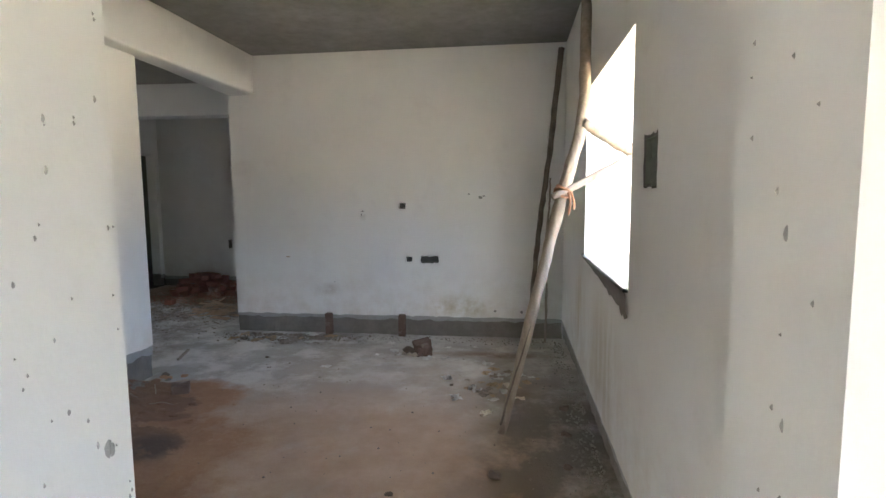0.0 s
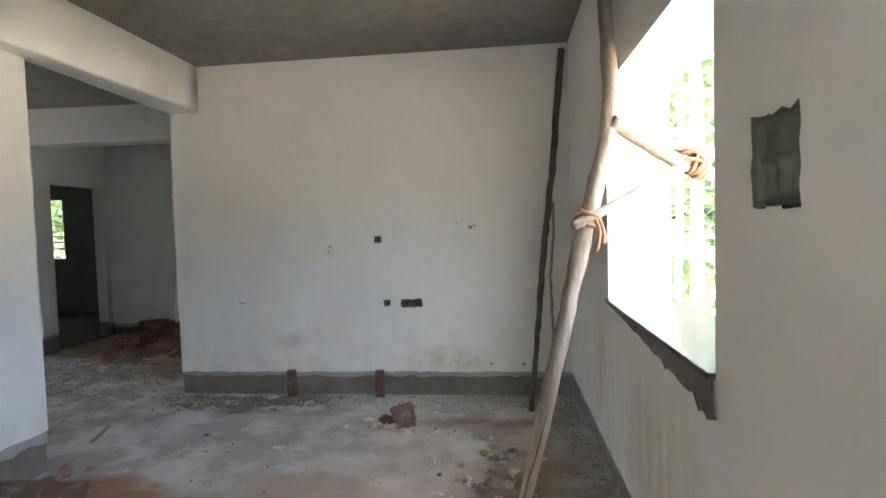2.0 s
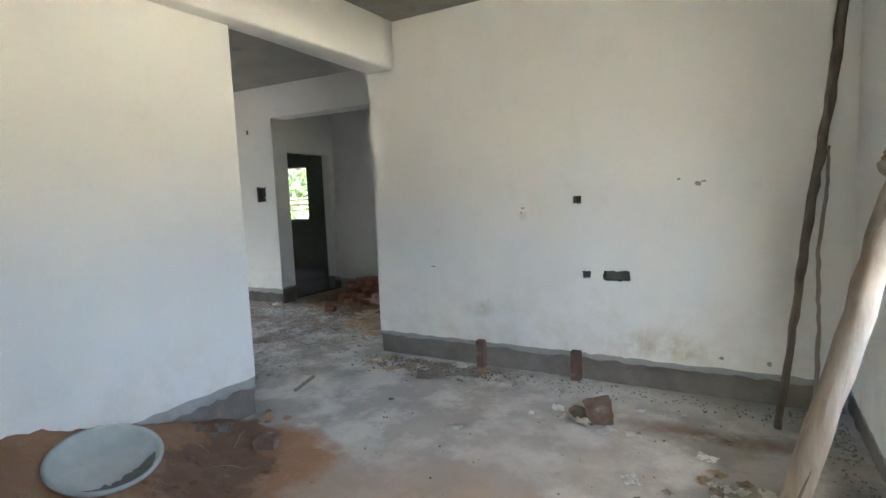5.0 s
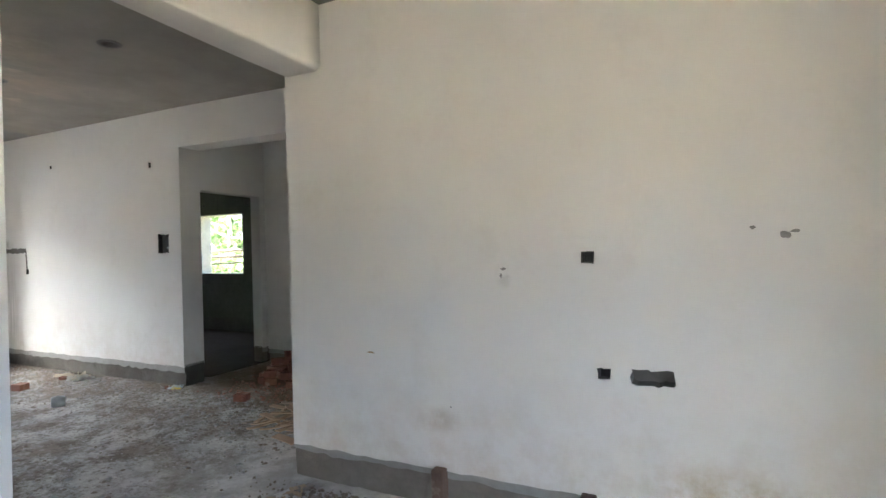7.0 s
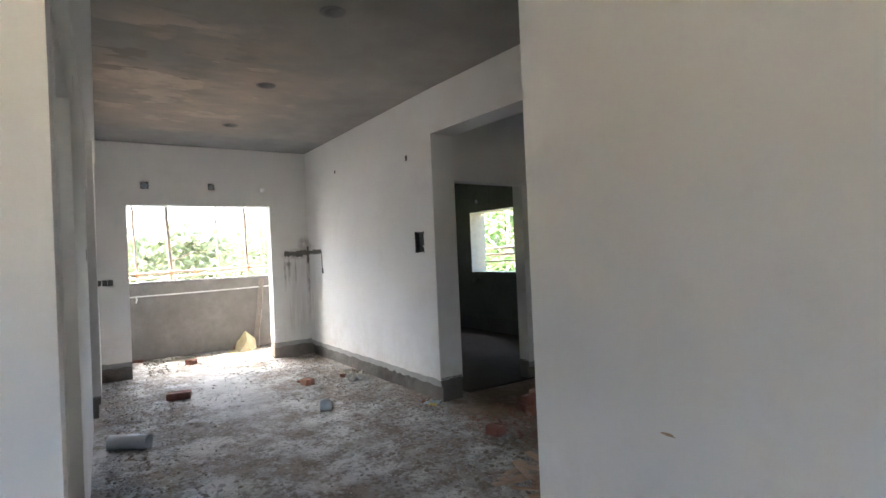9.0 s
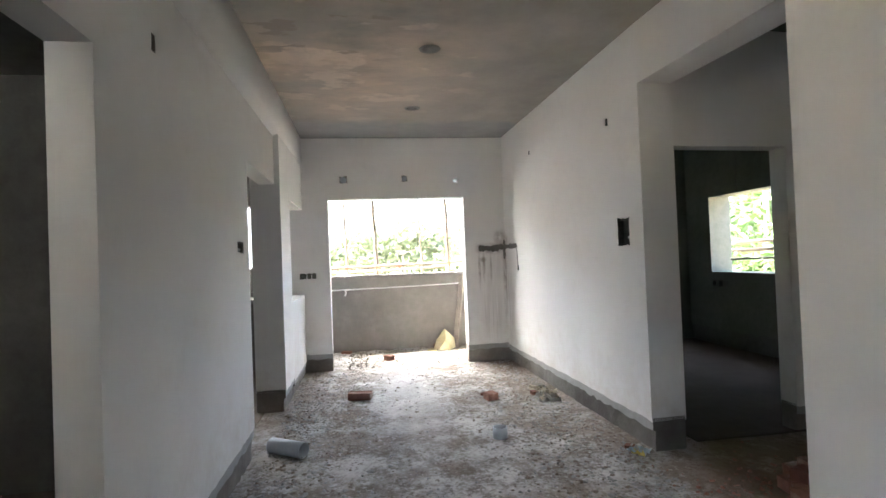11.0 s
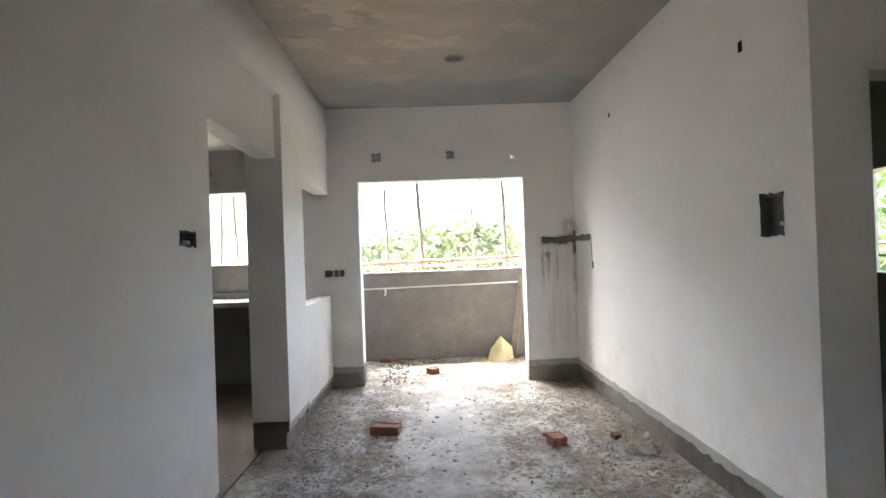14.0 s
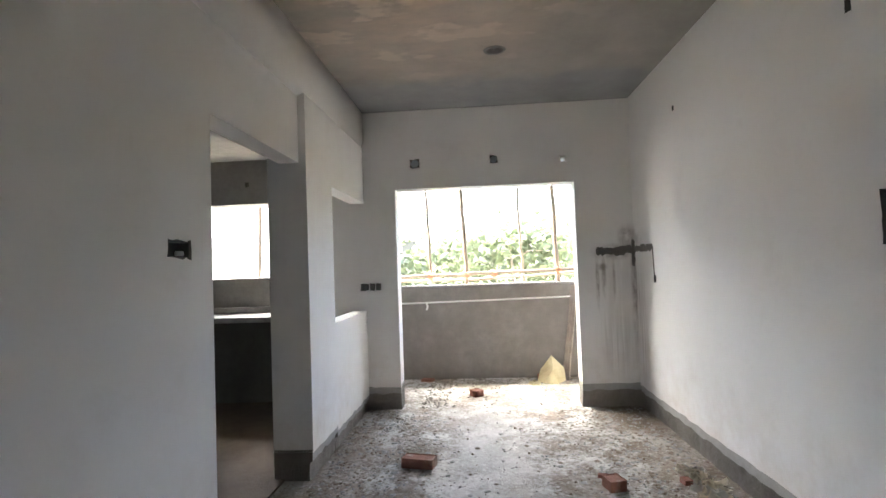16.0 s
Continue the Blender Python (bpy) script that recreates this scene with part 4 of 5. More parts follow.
electric_box((-5.836, 6.917, 1.511), (0.018, -1, 0), 0.17, 0.198, "black metal switch box sunk in the white wall", broken=True)
electric_box((-8.43, 6.87, 1.222), (0.018, -1, 0), 0.05, 0.06, "small black socket box at the foot of a patched chase")
electric_box((-5.875, 4.208, 1.4925), (0, 1, 0), 0.165, 0.072, "black metal switch box in the partition", broken=True)
smeared = electric_box((0.522, 2.463, 1.558), (-1, 0, 0), 0.2, 0.2, "switch box smeared over with grey-green cement", 0, False, CEMENT_GREEN)
bm = bmesh.new()
g = []
for i in range(25):
    row = []
    for j in range(25):
        y, z = (i / 24 - 0.5) * 0.196, (j / 24 - 0.5) * 0.196
        bulge = 0.010 * noise.noise((y * 26, z * 26, 4.0)) + 0.005 * noise.noise((y * 80, z * 80, 1.0)) - 0.012 * math.exp(-(y / 0.012) ** 2) - 0.008 * math.exp(-(z / 0.012) ** 2)
        row.append(bm.verts.new((0.546 + bulge, 2.463 + y, 1.558 + z)))
    g.append(row)
for i in range(24):
    for j in range(24):
        bm.faces.new([g[i][j], g[i][j + 1], g[i + 1][j + 1], g[i + 1][j]])
part("cement_smear", bm, CEMENT_GREEN, smeared, "rough grey-green cement", True)
electric_box((-1.16, 5.832, 1.327), (0, -1, 0), 0.055, 0.055, "small dark socket box in the primed wall")
electric_box((-1.0945, 5.832, 0.755), (0, -1, 0), 0.06, 0.052, "small dark socket box in the primed wall")
for y in (4.25, 4.325, 4.385):
    electric_box((-8.972, y, 1.207), (1, 0, 0), 0.05, 0.06, "small open socket box beside the balcony opening")

# plugs in the pipe holes over the balcony opening
for y, z, r in ((4.783, 2.407, 0.045), (5.56, 2.415, 0.034)):
    p = thing("pipe_plug", pose(-8.97, y, z), "grey-blue plugged pipe hole above the balcony opening", "plug", "plugged pipe holes")
    bm = bmesh.new()
    tube(bm, [(-8.985, y, z), (-8.974, y, z)], [r, r * 0.96], 6 if r > 0.04 else 16)
    part("disc", bm, BLUE_PLUG, p)
sl = thing("pipe_sleeve", pose(-8.97, 6.227, 2.385), "white pipe sleeve through the wall with daylight behind", "pipe")
bm = bmesh.new()
for r0, r1 in ((0.031, 0.025),):
    ring = []
    for x in (-9.165, -8.965):
        for r in (r0, r1):
            ring.append([bm.verts.new((x, 6.227 + r * math.cos(t), 2.385 + r * math.sin(t))) for t in [2 * math.pi * i / 20 for i in range(20)]])
    for a, b in ((0, 1), (1, 3), (3, 2), (2, 0)):
        for i in range(20):
            bm.faces.new([ring[a][i], ring[a][(i + 1) % 20], ring[b][(i + 1) % 20], ring[b][i]])
part("sleeve", bm, PVC_WHITE, sl, smooth=True)

# fan boxes in the dining ceiling
for x, y in ((x, 5.5625) for x, y in FANS):
    f = thing("fan_box", pose(x, y, H), "round steel fan box set in the cement ceiling", "fan box", "ceiling fan boxes")
    bm = bmesh.new()
    n = 20
    rings = [[bm.verts.new((x + r * math.cos(2 * math.pi * i / n), y + r * math.sin(2 * math.pi * i / n), z)) for i in range(n)]
             for r, z in ((0.082, H - 0.003), (0.077, H - 0.008), (0.05, H - 0.006), (0.048, H + 0.05))]
    for a in range(3):
        for i in range(n):
            bm.faces.new([rings[a][i], rings[a][(i + 1) % n], rings[a + 1][(i + 1) % n], rings[a + 1][i]])
    bm.faces.new(rings[3])
    part("ring", bm, CEMENT, f, "cement-smeared rim", True)
    bm = bmesh.new()
    tube(bm, [(x - 0.046, y, H + 0.03), (x + 0.046, y, H + 0.03)], [0.006, 0.006], 8)
    part("hook_bar", bm, STEEL, f, "thin steel hook bar")


# patched chase in the dining corner
def patch(bm, a, b, n, w, seed):
    """A ragged strip of cement from a to b on the wall with normal n."""
    rnd = random.Random(seed)
    a, b, n = Vector(a), Vector(b), Vector(n)
    u = (b - a).normalized()
    v = n.cross(u)
    k = max(6, int((b - a).length / 0.02))
    prev = None
    for i in range(k + 1):
        p = a + (b - a) * i / k
        s = w * (0.65 if i in (0, k) else 1)
        row = [bm.verts.new(p + v * s * q * rnd.uniform(0.55, 1.3) + n * h) for q, h in ((-1, 0.0), (-0.5, 0.005), (0.5, 0.006), (1, 0.0))]
        if prev:
            for j in range(3):
                bm.faces.new([prev[j], row[j], row[j + 1], prev[j + 1]])
        prev = row


MORTAR_PATCH = make_cement("grey_mortar_patch", (0.12, 0.11, 0.10), (0.24, 0.225, 0.21))
chase = thing("patched_chase", pose(-8.97, 6.86, 1.48), "dark cement patch over a conduit chase in the corner", "wall patch")
bm = bmesh.new()
patch(bm, (-8.969, 6.50, 1.475), (-8.969, 6.86, 1.485), (1, 0, 0), 0.042, 1)
part("patch", bm, MORTAR_PATCH, chase)
bm = bmesh.new()
patch(bm, (-8.96, 6.861, 1.49), (-8.45, 6.868, 1.49), (0.018, -1, 0), 0.030, 2)
part("patch", bm, MORTAR_PATCH, chase)
bm = bmesh.new()
patch(bm, (-8.455, 6.868, 1.50), (-8.435, 6.8685, 1.25), (0.018, -1, 0), 0.012, 3)
part("patch", bm, MORTAR_PATCH, chase)
bm = bmesh.new()
patch(bm, (-8.963, 6.845, 1.58), (-8.963, 6.845, 1.33), (0.7, -0.7, 0), 0.022, 4)
part("patch", bm, MORTAR_PATCH, chase)

# conduit run up the bedroom wall
cond = thing("wall_chase", pose(-8.49, 9.9, 2.5), "dark vertical chase in the raw bedroom wall", "wall patch")
bm = bmesh.new()
patch(bm, (-8.49, 9.899, 2.93), (-8.49, 9.899, 2.1), (0, -1, 0), 0.014, 6)
part("strip", bm, CEMENT_DARK, cond)

# brown stubs in the bare strip of the living room
for x in (-2.0, -1.18):
    st = thing("brick_stub", pose(x, 5.82, 0), "upright brown brick stub at the foot of the wall", "brick", "brick stubs")
    bm = bmesh.new()
    box(bm, (x - 0.036, 5.772, -0.10), (x + 0.036, 5.845, 0.155))
    bevelled(bm, 0.008, 2)
    for v in bm.verts:
        v.co += Vector((noise.noise(v.co * 30), noise.noise(v.co * 31 + Vector((5, 0, 0))), 0)) * 0.005
    part("stub", bm, make_brick("muddy_brick", (0.15, 0.098, 0.074), (0.20, 0.13, 0.098)) if x < -1.5 else bpy.data.materials["muddy_brick"], st)


# ---------- soil heap ----------
def heap_height(x, y):
    top = float(np.interp(y, (1.3, 1.9, 2.3, 2.55, 2.8, 2.95, 3.3, 3.57, 3.85, 4.15), (0.46, 0.58, 0.60, 0.53, 0.45, 0.42, 0.29, 0.18, 0.10, -0.01)))
    wide = float(np.interp(y, (1.3, 2.3, 3.0, 3.5, 4.15), (1.2, 1.3, 1.1, 0.9, 0.5)))
    f = min(max(1 - (x + 2.93) / wide, 0), 1)
    h = top * (0.35 * f + 0.65 * f ** 2.2)
    h += 0.035 * noise.fractal((x * 3, y * 3, 0), 0.8, 2.0, 5) * min(1, h * 9)
    h += 0.012 * noise.fractal((x * 14, y * 14, 3), 0.8, 2.0, 4) * min(1, h * 14)
    d = math.hypot(x + 2.585, y - 3.055)
    if d < 0.32:
        h = min(h, 0.225 - 0.306 * (x + 2.585) + max(0, d - 0.175) * 0.9)
    return h - 0.006 + ground(x, y)


bm = bmesh.new()
nx, ny = 60, 110
g = [[bm.verts.new((-2.94 + 1.42 * i / nx, 1.31 + 2.88 * j / ny, 0)) for j in range(ny + 1)] for i in range(nx + 1)]
for col in g:
    for v in col:
        v.co.z = heap_height(v.co.x, v.co.y)
for i in range(nx):
    for j in range(ny):
        bm.faces.new([g[i][j], g[i + 1][j], g[i + 1][j + 1], g[i][j + 1]])
heap = tagged(mesh_object("soil_heap", bm, SOIL, True), "heap of red-brown soil against the living room wall", "soil heap", kind="stuff")

# ---------- twigs and lumps on the heap ----------
def twig(a, b, r, label, seed):
    a, b = (Vector((x, y, heap_height(x, y) + 0.008)) for x, y in (a, b))
    t = thing("twig", pose(*a), label, "twig", "twigs on the soil")
    ln = bent([a, (a + b) / 2 + Vector((0, 0, 0.012)), b], 5, 0.003, seed)
    bm = bmesh.new()
    tube(bm, ln, knots(ln, r, r * 0.7, seed), 7, 0.1, seed)
    part("stem", bm, WOOD_PALE, t, smooth=True)


twig((-2.80, 3.53), (-2.62, 3.60), 0.004, "thin pale stick lying on the soil heap", 61)
twig((-2.58, 3.74), (-2.72, 3.92), 0.004, "thin reddish twig lying on trodden soil", 62)
twig((-2.45, 3.50), (-2.36, 3.62), 0.0035, "short thin twig lying on the damp soil", 63)


def lump(x, y, r, mat, label, seed):
    bm = bmesh.new()
    bmesh.ops.create_icosphere(bm, subdivisions=2, radius=r * 1.05)
    for v in bm.verts:
        v.co *= 1 + 0.6 * noise.noise(v.co * (1.1 / r) + Vector((seed, 0, 0))) + 0.25 * noise.noise(v.co * (3.2 / r) + Vector((0, seed, 0)))
        v.co.z *= 0.5
    ob = mesh_object("soil_lump", bm, mat)
    ob.matrix_world = pose(x, y, max(heap_height(x, y), ground(x, y)) + r * 0.06, 0, 0, seed * 37)
    return tagged(ob, label, "soil lump", "lumps of soil")


rnd = random.Random(44)
for i in range(34):
    x, y = rnd.gauss(-2.38, 0.2), rnd.gauss(3.25, 0.33)
    lump(x, y, rnd.uniform(0.01, 0.028), SOIL, "small crumbling lump of red-brown soil", i)
for i, (x, y, r) in enumerate(((-2.53, 2.80, 0.05), (-2.45, 2.84, 0.035), (-2.62, 2.74, 0.03))):
    lump(x, y, r * 0.8, SOIL, "pale dry lump of soil before the mortar pan", 80 + i)
for i in range(22):
    x, y = -2.89 + abs(rnd.gauss(0, 0.09)), rnd.uniform(3.7, 4.25)
    lump(x, y, rnd.uniform(0.014, 0.036), rnd.choice((SOIL_MID, SOIL, CEMENT_BAND)), "rough lump of rubble at the wall corner", 90 + i)
for i, (x, y, r) in enumerate(((-0.09, 2.98, 0.035), (-0.60, 2.74, 0.02), (-0.47, 4.28, 0.016), (-2.24, 4.80, 0.018), (0.33, 3.5, 0.03), (0.36, 3.9, 0.04), (0.30, 3.1, 0.025))):
    lump(x, y, r, SOIL_DARK, "dark clod of earth on the living room floor", 120 + i)

# ---------- mortar pan ----------
PAN = pose(-2.592, 3.055, 0.197, 3, 17, 0) @ Matrix.Diagonal((0.85, 0.85, 0.85, 1))
pan = thing("mortar_pan", PAN, "round cement-coated mortar pan resting on the soil heap", "mortar pan")
bm = bmesh.new()
prof = ((0.0, 0.0), (0.13, 0.002), (0.19, 0.018), (0.235, 0.052), (0.252, 0.080), (0.258, 0.094), (0.270, 0.099), (0.280, 0.092), (0.278, 0.080), (0.264, 0.075), (0.243, 0.047), (0.196, 0.010), (0.13, -0.007), (0.0, -0.008))
n = 40
rings = [[bm.verts.new((r * math.cos(2 * math.pi * i / n), r * math.sin(2 * math.pi * i / n), z)) for i in range(n)] if r else [bm.verts.new((0, 0, z))] for r, z in prof]
for a, b in zip(rings, rings[1:]):
    for i in range(n):
        q = [a[i % len(a)], a[(i + 1) % len(a)], b[(i + 1) % len(b)], b[i % len(b)]]
        bm.faces.new(list(dict.fromkeys(q)))
bmesh.ops.recalc_face_normals(bm, faces=bm.faces)
bm.transform(PAN)
part("bowl", bm, PAN_MAT, pan, smooth=True)
bm = bmesh.new()
rnd = random.Random(2)
cs, ins = [], []
for i in range(29):
    t = -1.15 + 2.3 * i / 28
    r1 = 0.236 + rnd.uniform(-0.004, 0.004)
    r0 = 0.236 - (0.11 + rnd.uniform(-0.02, 0.02)) * math.cos(t * 1.25) ** 0.6 if abs(t) < 1.14 else 0.23
    cs.append(bm.verts.new((r1 * math.cos(t), r1 * math.sin(t), 0.058)))
    ins.append(bm.verts.new((r0 * math.cos(t), r0 * math.sin(t), 0.014 + max(0.0, r0 - 0.16) * 0.5)))
for i in range(28):
    bm.faces.new([ins[i], cs[i], cs[i + 1], ins[i + 1]])
bm.transform(PAN)
part("residue", bm, CEMENT_DARK, pan, "dark wet mortar residue", True)


# ---------- bricks ----------
def brick_mesh(name, l=0.228, w=0.107, h=0.072, mat=None, chip=0):
    bm = bmesh.new()
    box(bm, (-l / 2, -w / 2, 0), (l / 2, w / 2, h))
    top = [f for f in bm.faces if f.normal.z > 0.5 or all(abs(v.co.z - h) < 1e-6 for v in f.verts)]
    r = bmesh.ops.inset_region(bm, faces=top, thickness=0.028)
    for f in top:
        for v in f.verts:
            v.co.z -= 0.011
    bmesh.ops.bevel(bm, geom=[e for e in bm.edges if len(e.link_faces) == 2], offset=0.0045, segments=1, affect='EDGES')
    rnd = random.Random(chip)
    for v in bm.verts:
        v.co += Vector((rnd.uniform(-1, 1), rnd.uniform(-1, 1), rnd.uniform(-0.5, 0.5))) * 0.0022
    me = bpy.data.meshes.new(name)
    bm.normal_update()
    bm.to_mesh(me)
    bm.free()
    me.materials.append(mat or BRICK)
    return me


WHOLE = [brick_mesh("brick", chip=i) for i in range(3)]
HALF = [brick_mesh("half_brick", 0.12, 0.105, 0.07, chip=10 + i) for i in range(3)]


def brick(me, m, label, group=""):
    ob = new("brick", me)
    ob.matrix_world = m
    return tagged(ob, label, "brick", group)


brick(WHOLE[0], pose(-7.52, 4.93, 0.002, 0, 0, 78), "whole red brick lying flat on the concrete floor")
brick(HALF[0], pose(-7.15, 6.17, 0.002, 0, 0, 15), "broken half brick on the dining hall floor")
brick(HALF[1], pose(-9.47, 5.30, 0.002, 0, 0, 35), "pinkish half brick lying in the balcony opening")
brick(HALF[2], pose(-4.57, 6.77, 0.002, 0, 0, 20), "half brick lying at the lobby edge")
brick(brick_mesh("mud_brick", 0.12, 0.105, 0.07, bpy.data.materials["muddy_brick"], 15), pose(-2.47, 3.87, heap_height(-2.47, 3.87) + 0.004, 0, 0, 30), "dark damp brick bit beside the soil heap")
def knocked(me, amount):
    """Rounds and chips a brick mesh."""
    bm = bmesh.new()
    bm.from_mesh(me)
    bmesh.ops.subdivide_edges(bm, edges=[e for e in bm.edges if e.calc_length() > 0.04], cuts=3, use_grid_fill=True)
    for v in bm.verts:
        v.co += Vector((noise.noise(v.co * 22), noise.noise(v.co * 22 + Vector((7, 0, 0))), noise.noise(v.co * 22 + Vector((0, 7, 0))))) * amount
    bm.to_mesh(me)
    bm.free()
    return me


brick(knocked(brick_mesh("broken_brick", 0.155, 0.12, 0.155, bpy.data.materials["muddy_brick"], 21), 0.022), pose(-0.82, 5.07, ground(-0.82, 5.07) - 0.012, 7, -9, 28), "muddy broken brick with torn paper before the wall")
bm = bmesh.new()
bmesh.ops.create_icosphere(bm, subdivisions=3, radius=0.06)
for v in bm.verts:
    v.co *= 1 + 0.3 * noise.noise(v.co * 16) + 0.14 * noise.noise(v.co * 45)
    v.co.z = max(v.co.z * 0.75, -0.035) + 0.03
clod = mesh_object("mud_clod", bm, SOIL_DARK)
clod.matrix_world = pose(-0.96, 5.06, ground(-0.96, 5.06))
tagged(clod, "lump of dried mud beside a brick", "mud clod")
brick(HALF[2], pose(-7.32, 6.14, 0.0, 0, 0, 70) @ Matrix.Diagonal((0.5, 0.35, 0.35, 1)), "small brick chip on the floor")
brick(HALF[1], pose(-7.22, 6.62, 0.0, 0, 0, 10) @ Matrix.Diagonal((0.55, 0.5, 0.5, 1)), "small brick chip beside torn paper")
brick(HALF[0], pose(-5.66, 6.80, 0.0, 0, 0, 50) @ Matrix.Diagonal((0.5, 0.5, 0.4, 1)), "small brick chip by the wall corner")
brick(HALF[0], pose(-10.24, 6.08, 0.0, 0, 0, 20) @ Matrix.Diagonal((0.9, 0.9, 0.9, 1)), "dusty half brick at the foot of the parapet")
brick(HALF[1], pose(-10.22, 4.70, 0.0, 0, 0, 70) @ Matrix.Diagonal((1.2, 0.8, 0.5, 1)), "tan broken brick piece at the foot of the parapet")
rnd = random.Random(12)
for layer, (count, rad) in enumerate(((20, 0.42), (15, 0.33), (10, 0.24), (6, 0.14))):
    for k in range(count):
        t = 2 * math.pi * (k + 0.3 * layer) / count + rnd.uniform(-0.15, 0.15)
        r = rad * (0.45 if k % 3 == 0 else 1.0) * rnd.uniform(0.85, 1.08)
        brick(rnd.choice(WHOLE + HALF), pose(-4.58 + r * 1.15 * math.cos(t), 7.66 + r * 0.95 * math.sin(t), layer * 0.073 + 0.001, rnd.uniform(-9, 9) * min(layer, 1), rnd.uniform(-9, 9) * min(layer, 1), rnd.uniform(0, 180)),
              "reddish brick in a tumbled heap in the lobby", "bricks in the lobby heap")


# ---------- wood scraps ----------
SHAVING = make_plain("tan_wood_shaving", (0.40, 0.27, 0.18), (0.54, 0.39, 0.28), 0.85)
rnd = random.Random(31)
for k in range(64):
    l, w = rnd.uniform(0.12, 0.36), rnd.uniform(0.025, 0.07)
    bm = bmesh.new()
    box(bm, (-l / 2, -w / 2, 0), (l / 2, w / 2, 0.009))
    bmesh.ops.subdivide_edges(bm, edges=[e for e in bm.edges if e.calc_length() > l * 0.9], cuts=3)
    for v in bm.verts:
        v.co += Vector((0, rnd.uniform(-1, 1) * 0.005, 0.012 * math.sin(v.co.x * 9 + k)))
    s = mesh_object("wood_strip", bm, SHAVING if k % 3 else WOOD_PALE)
    a, d = rnd.uniform(0, 6.28), abs(rnd.gauss(0, 0.17))
    s.matrix_world = pose(-3.82 + d * 1.2 * math.cos(a), 6.62 + d * math.sin(a), ground(-3.82, 6.62) + 0.012 + max(0.0, 0.17 - d * 0.55) * (k % 8) / 8, rnd.uniform(-7, 7), rnd.uniform(-7, 7), rnd.gauss(20, 45))
    tagged(s, "tan wood shaving in a loose scatter on the floor", "wood scrap", "wood scraps")

stk = thing("wooden_stick", pose(-3.05, 4.77, ground(-3.05, 4.77) + 0.002, 0, 0, 108), "short dark wooden batten on the floor", "stick")
bm = bmesh.new()
box(bm, (-0.16, -0.013, 0), (0.16, 0.013, 0.018))
bevelled(bm, 0.003, 1)
bm.transform(stk.matrix_world)
part("batten", bm, WOOD_GREY, stk)

# ---------- plastic pipe bits ----------
def pipe_piece(name, m, r, length, label, category, wall_thick=0.005):
    t = thing(name, m, label, category)
    bm = bmesh.new()
    n = 28
    rings = [[bm.verts.new((x, rr * math.cos(2 * math.pi * i / n), rr * math.sin(2 * math.pi * i / n))) for i in range(n)]
             for x, rr in ((0, r), (length, r), (length, r - wall_thick), (0, r - wall_thick))]
    for a in range(4):
        for i in range(n):
            bm.faces.new([rings[a][i], rings[a][(i + 1) % n], rings[(a + 1) % 4][(i + 1) % n], rings[(a + 1) % 4][i]])
    bmesh.ops.recalc_face_normals(bm, faces=bm.faces)
    bm.transform(m)
    part("barrel", bm, PVC, t, smooth=True)
    return t


pipe_piece("plastic_pipe", pose(-6.21, 4.31, 0.055, 0, 0, 55), 0.055, 0.30, "cut length of grey plastic pipe on the floor", "pipe")
pipe_piece("pipe_coupler", pose(-6.10, 5.99, 0.0, 0, -90, 0), 0.055, 0.082, "short grey plastic pipe ring standing on the floor", "pipe", 0.006)


# ---------- paper and wrappers ----------
def scrap(x, y, size, mat, label, seed, z=0.004, lift=0.35, group="paper scraps", stretch=1.4):
    rnd = random.Random(seed)
    bm = bmesh.new()
    k = 6
    g = []
    for i in range(k + 1):
        row = []
        for j in range(k + 1):
            px, py = (i / k - 0.5) * size * stretch, (j / k - 0.5) * size
            edge = max(abs(i / k - 0.5), abs(j / k - 0.5)) * 2
            px += rnd.uniform(-1, 1) * size * 0.07 * edge
            py += rnd.uniform(-1, 1) * size * 0.10 * edge
            h = abs(noise.noise((px * 9 / size * 0.4 + seed, py * 9 / size * 0.4, seed * 1.7))) * size * lift + rnd.uniform(0, 0.1) * size * lift
            row.append(bm.verts.new((px, py, h)))
        g.append(row)
    for i in range(k):
        for j in range(k):
            if rnd.random() < 0.06 and (i in (0, k - 1) or j in (0, k - 1)):
                continue
            bm.faces.new([g[i][j], g[i + 1][j], g[i + 1][j + 1], g[i][j + 1]])
    low = min(v.co.z for v in bm.verts)
    for v in bm.verts:
        v.co.z -= low
    geo = bmesh.ops.solidify(bm, geom=list(bm.faces), thickness=0.0012)
    ob = mesh_object("paper_scrap", bm, mat)
    ob.matrix_world = pose(x, y, z + ground(x, y), 0, 0, rnd.uniform(0, 360))
    return tagged(ob, label, "paper", group)


for i, (x, y, s) in enumerate(((-1.60, 4.59, 0.085), (-0.52, 4.42, 0.10), (-0.40, 4.01, 0.10), (-0.75, 4.92, 0.11), (-0.60, 4.945, 0.09), (-1.12, 5.15, 0.10), (-1.03, 5.03, 0.075),
                               (-1.22, 5.45, 0.085), (-0.62, 5.35, 0.06), (-0.36, 5.40, 0.05), (-2.3, 5.45, 0.06), (-1.25, 5.0, 0.05))):
    scrap(x, y, s * 0.72, PAPER, "crumpled off-white paper scrap on the dusty floor", 50 + i, lift=0.38)
scrap(-0.93, 4.99, 0.085, CREAM, "torn cream sack paper beside the broken brick", 70, lift=1.0, group="torn sack paper", stretch=1.8)
rnd = random.Random(77)
for i in range(30):
    scrap(rnd.gauss(-0.13, 0.115), rnd.gauss(4.40, 0.17), rnd.uniform(0.03, 0.068), rnd.choice((CARD_BROWN, PAPER, WOOD_PALE, CARD_BROWN, WOOD_GREY)), "torn tan paper scrap near the leaning pole", 90 + i, 0.004 + 0.004 * (i % 4), 0.4)
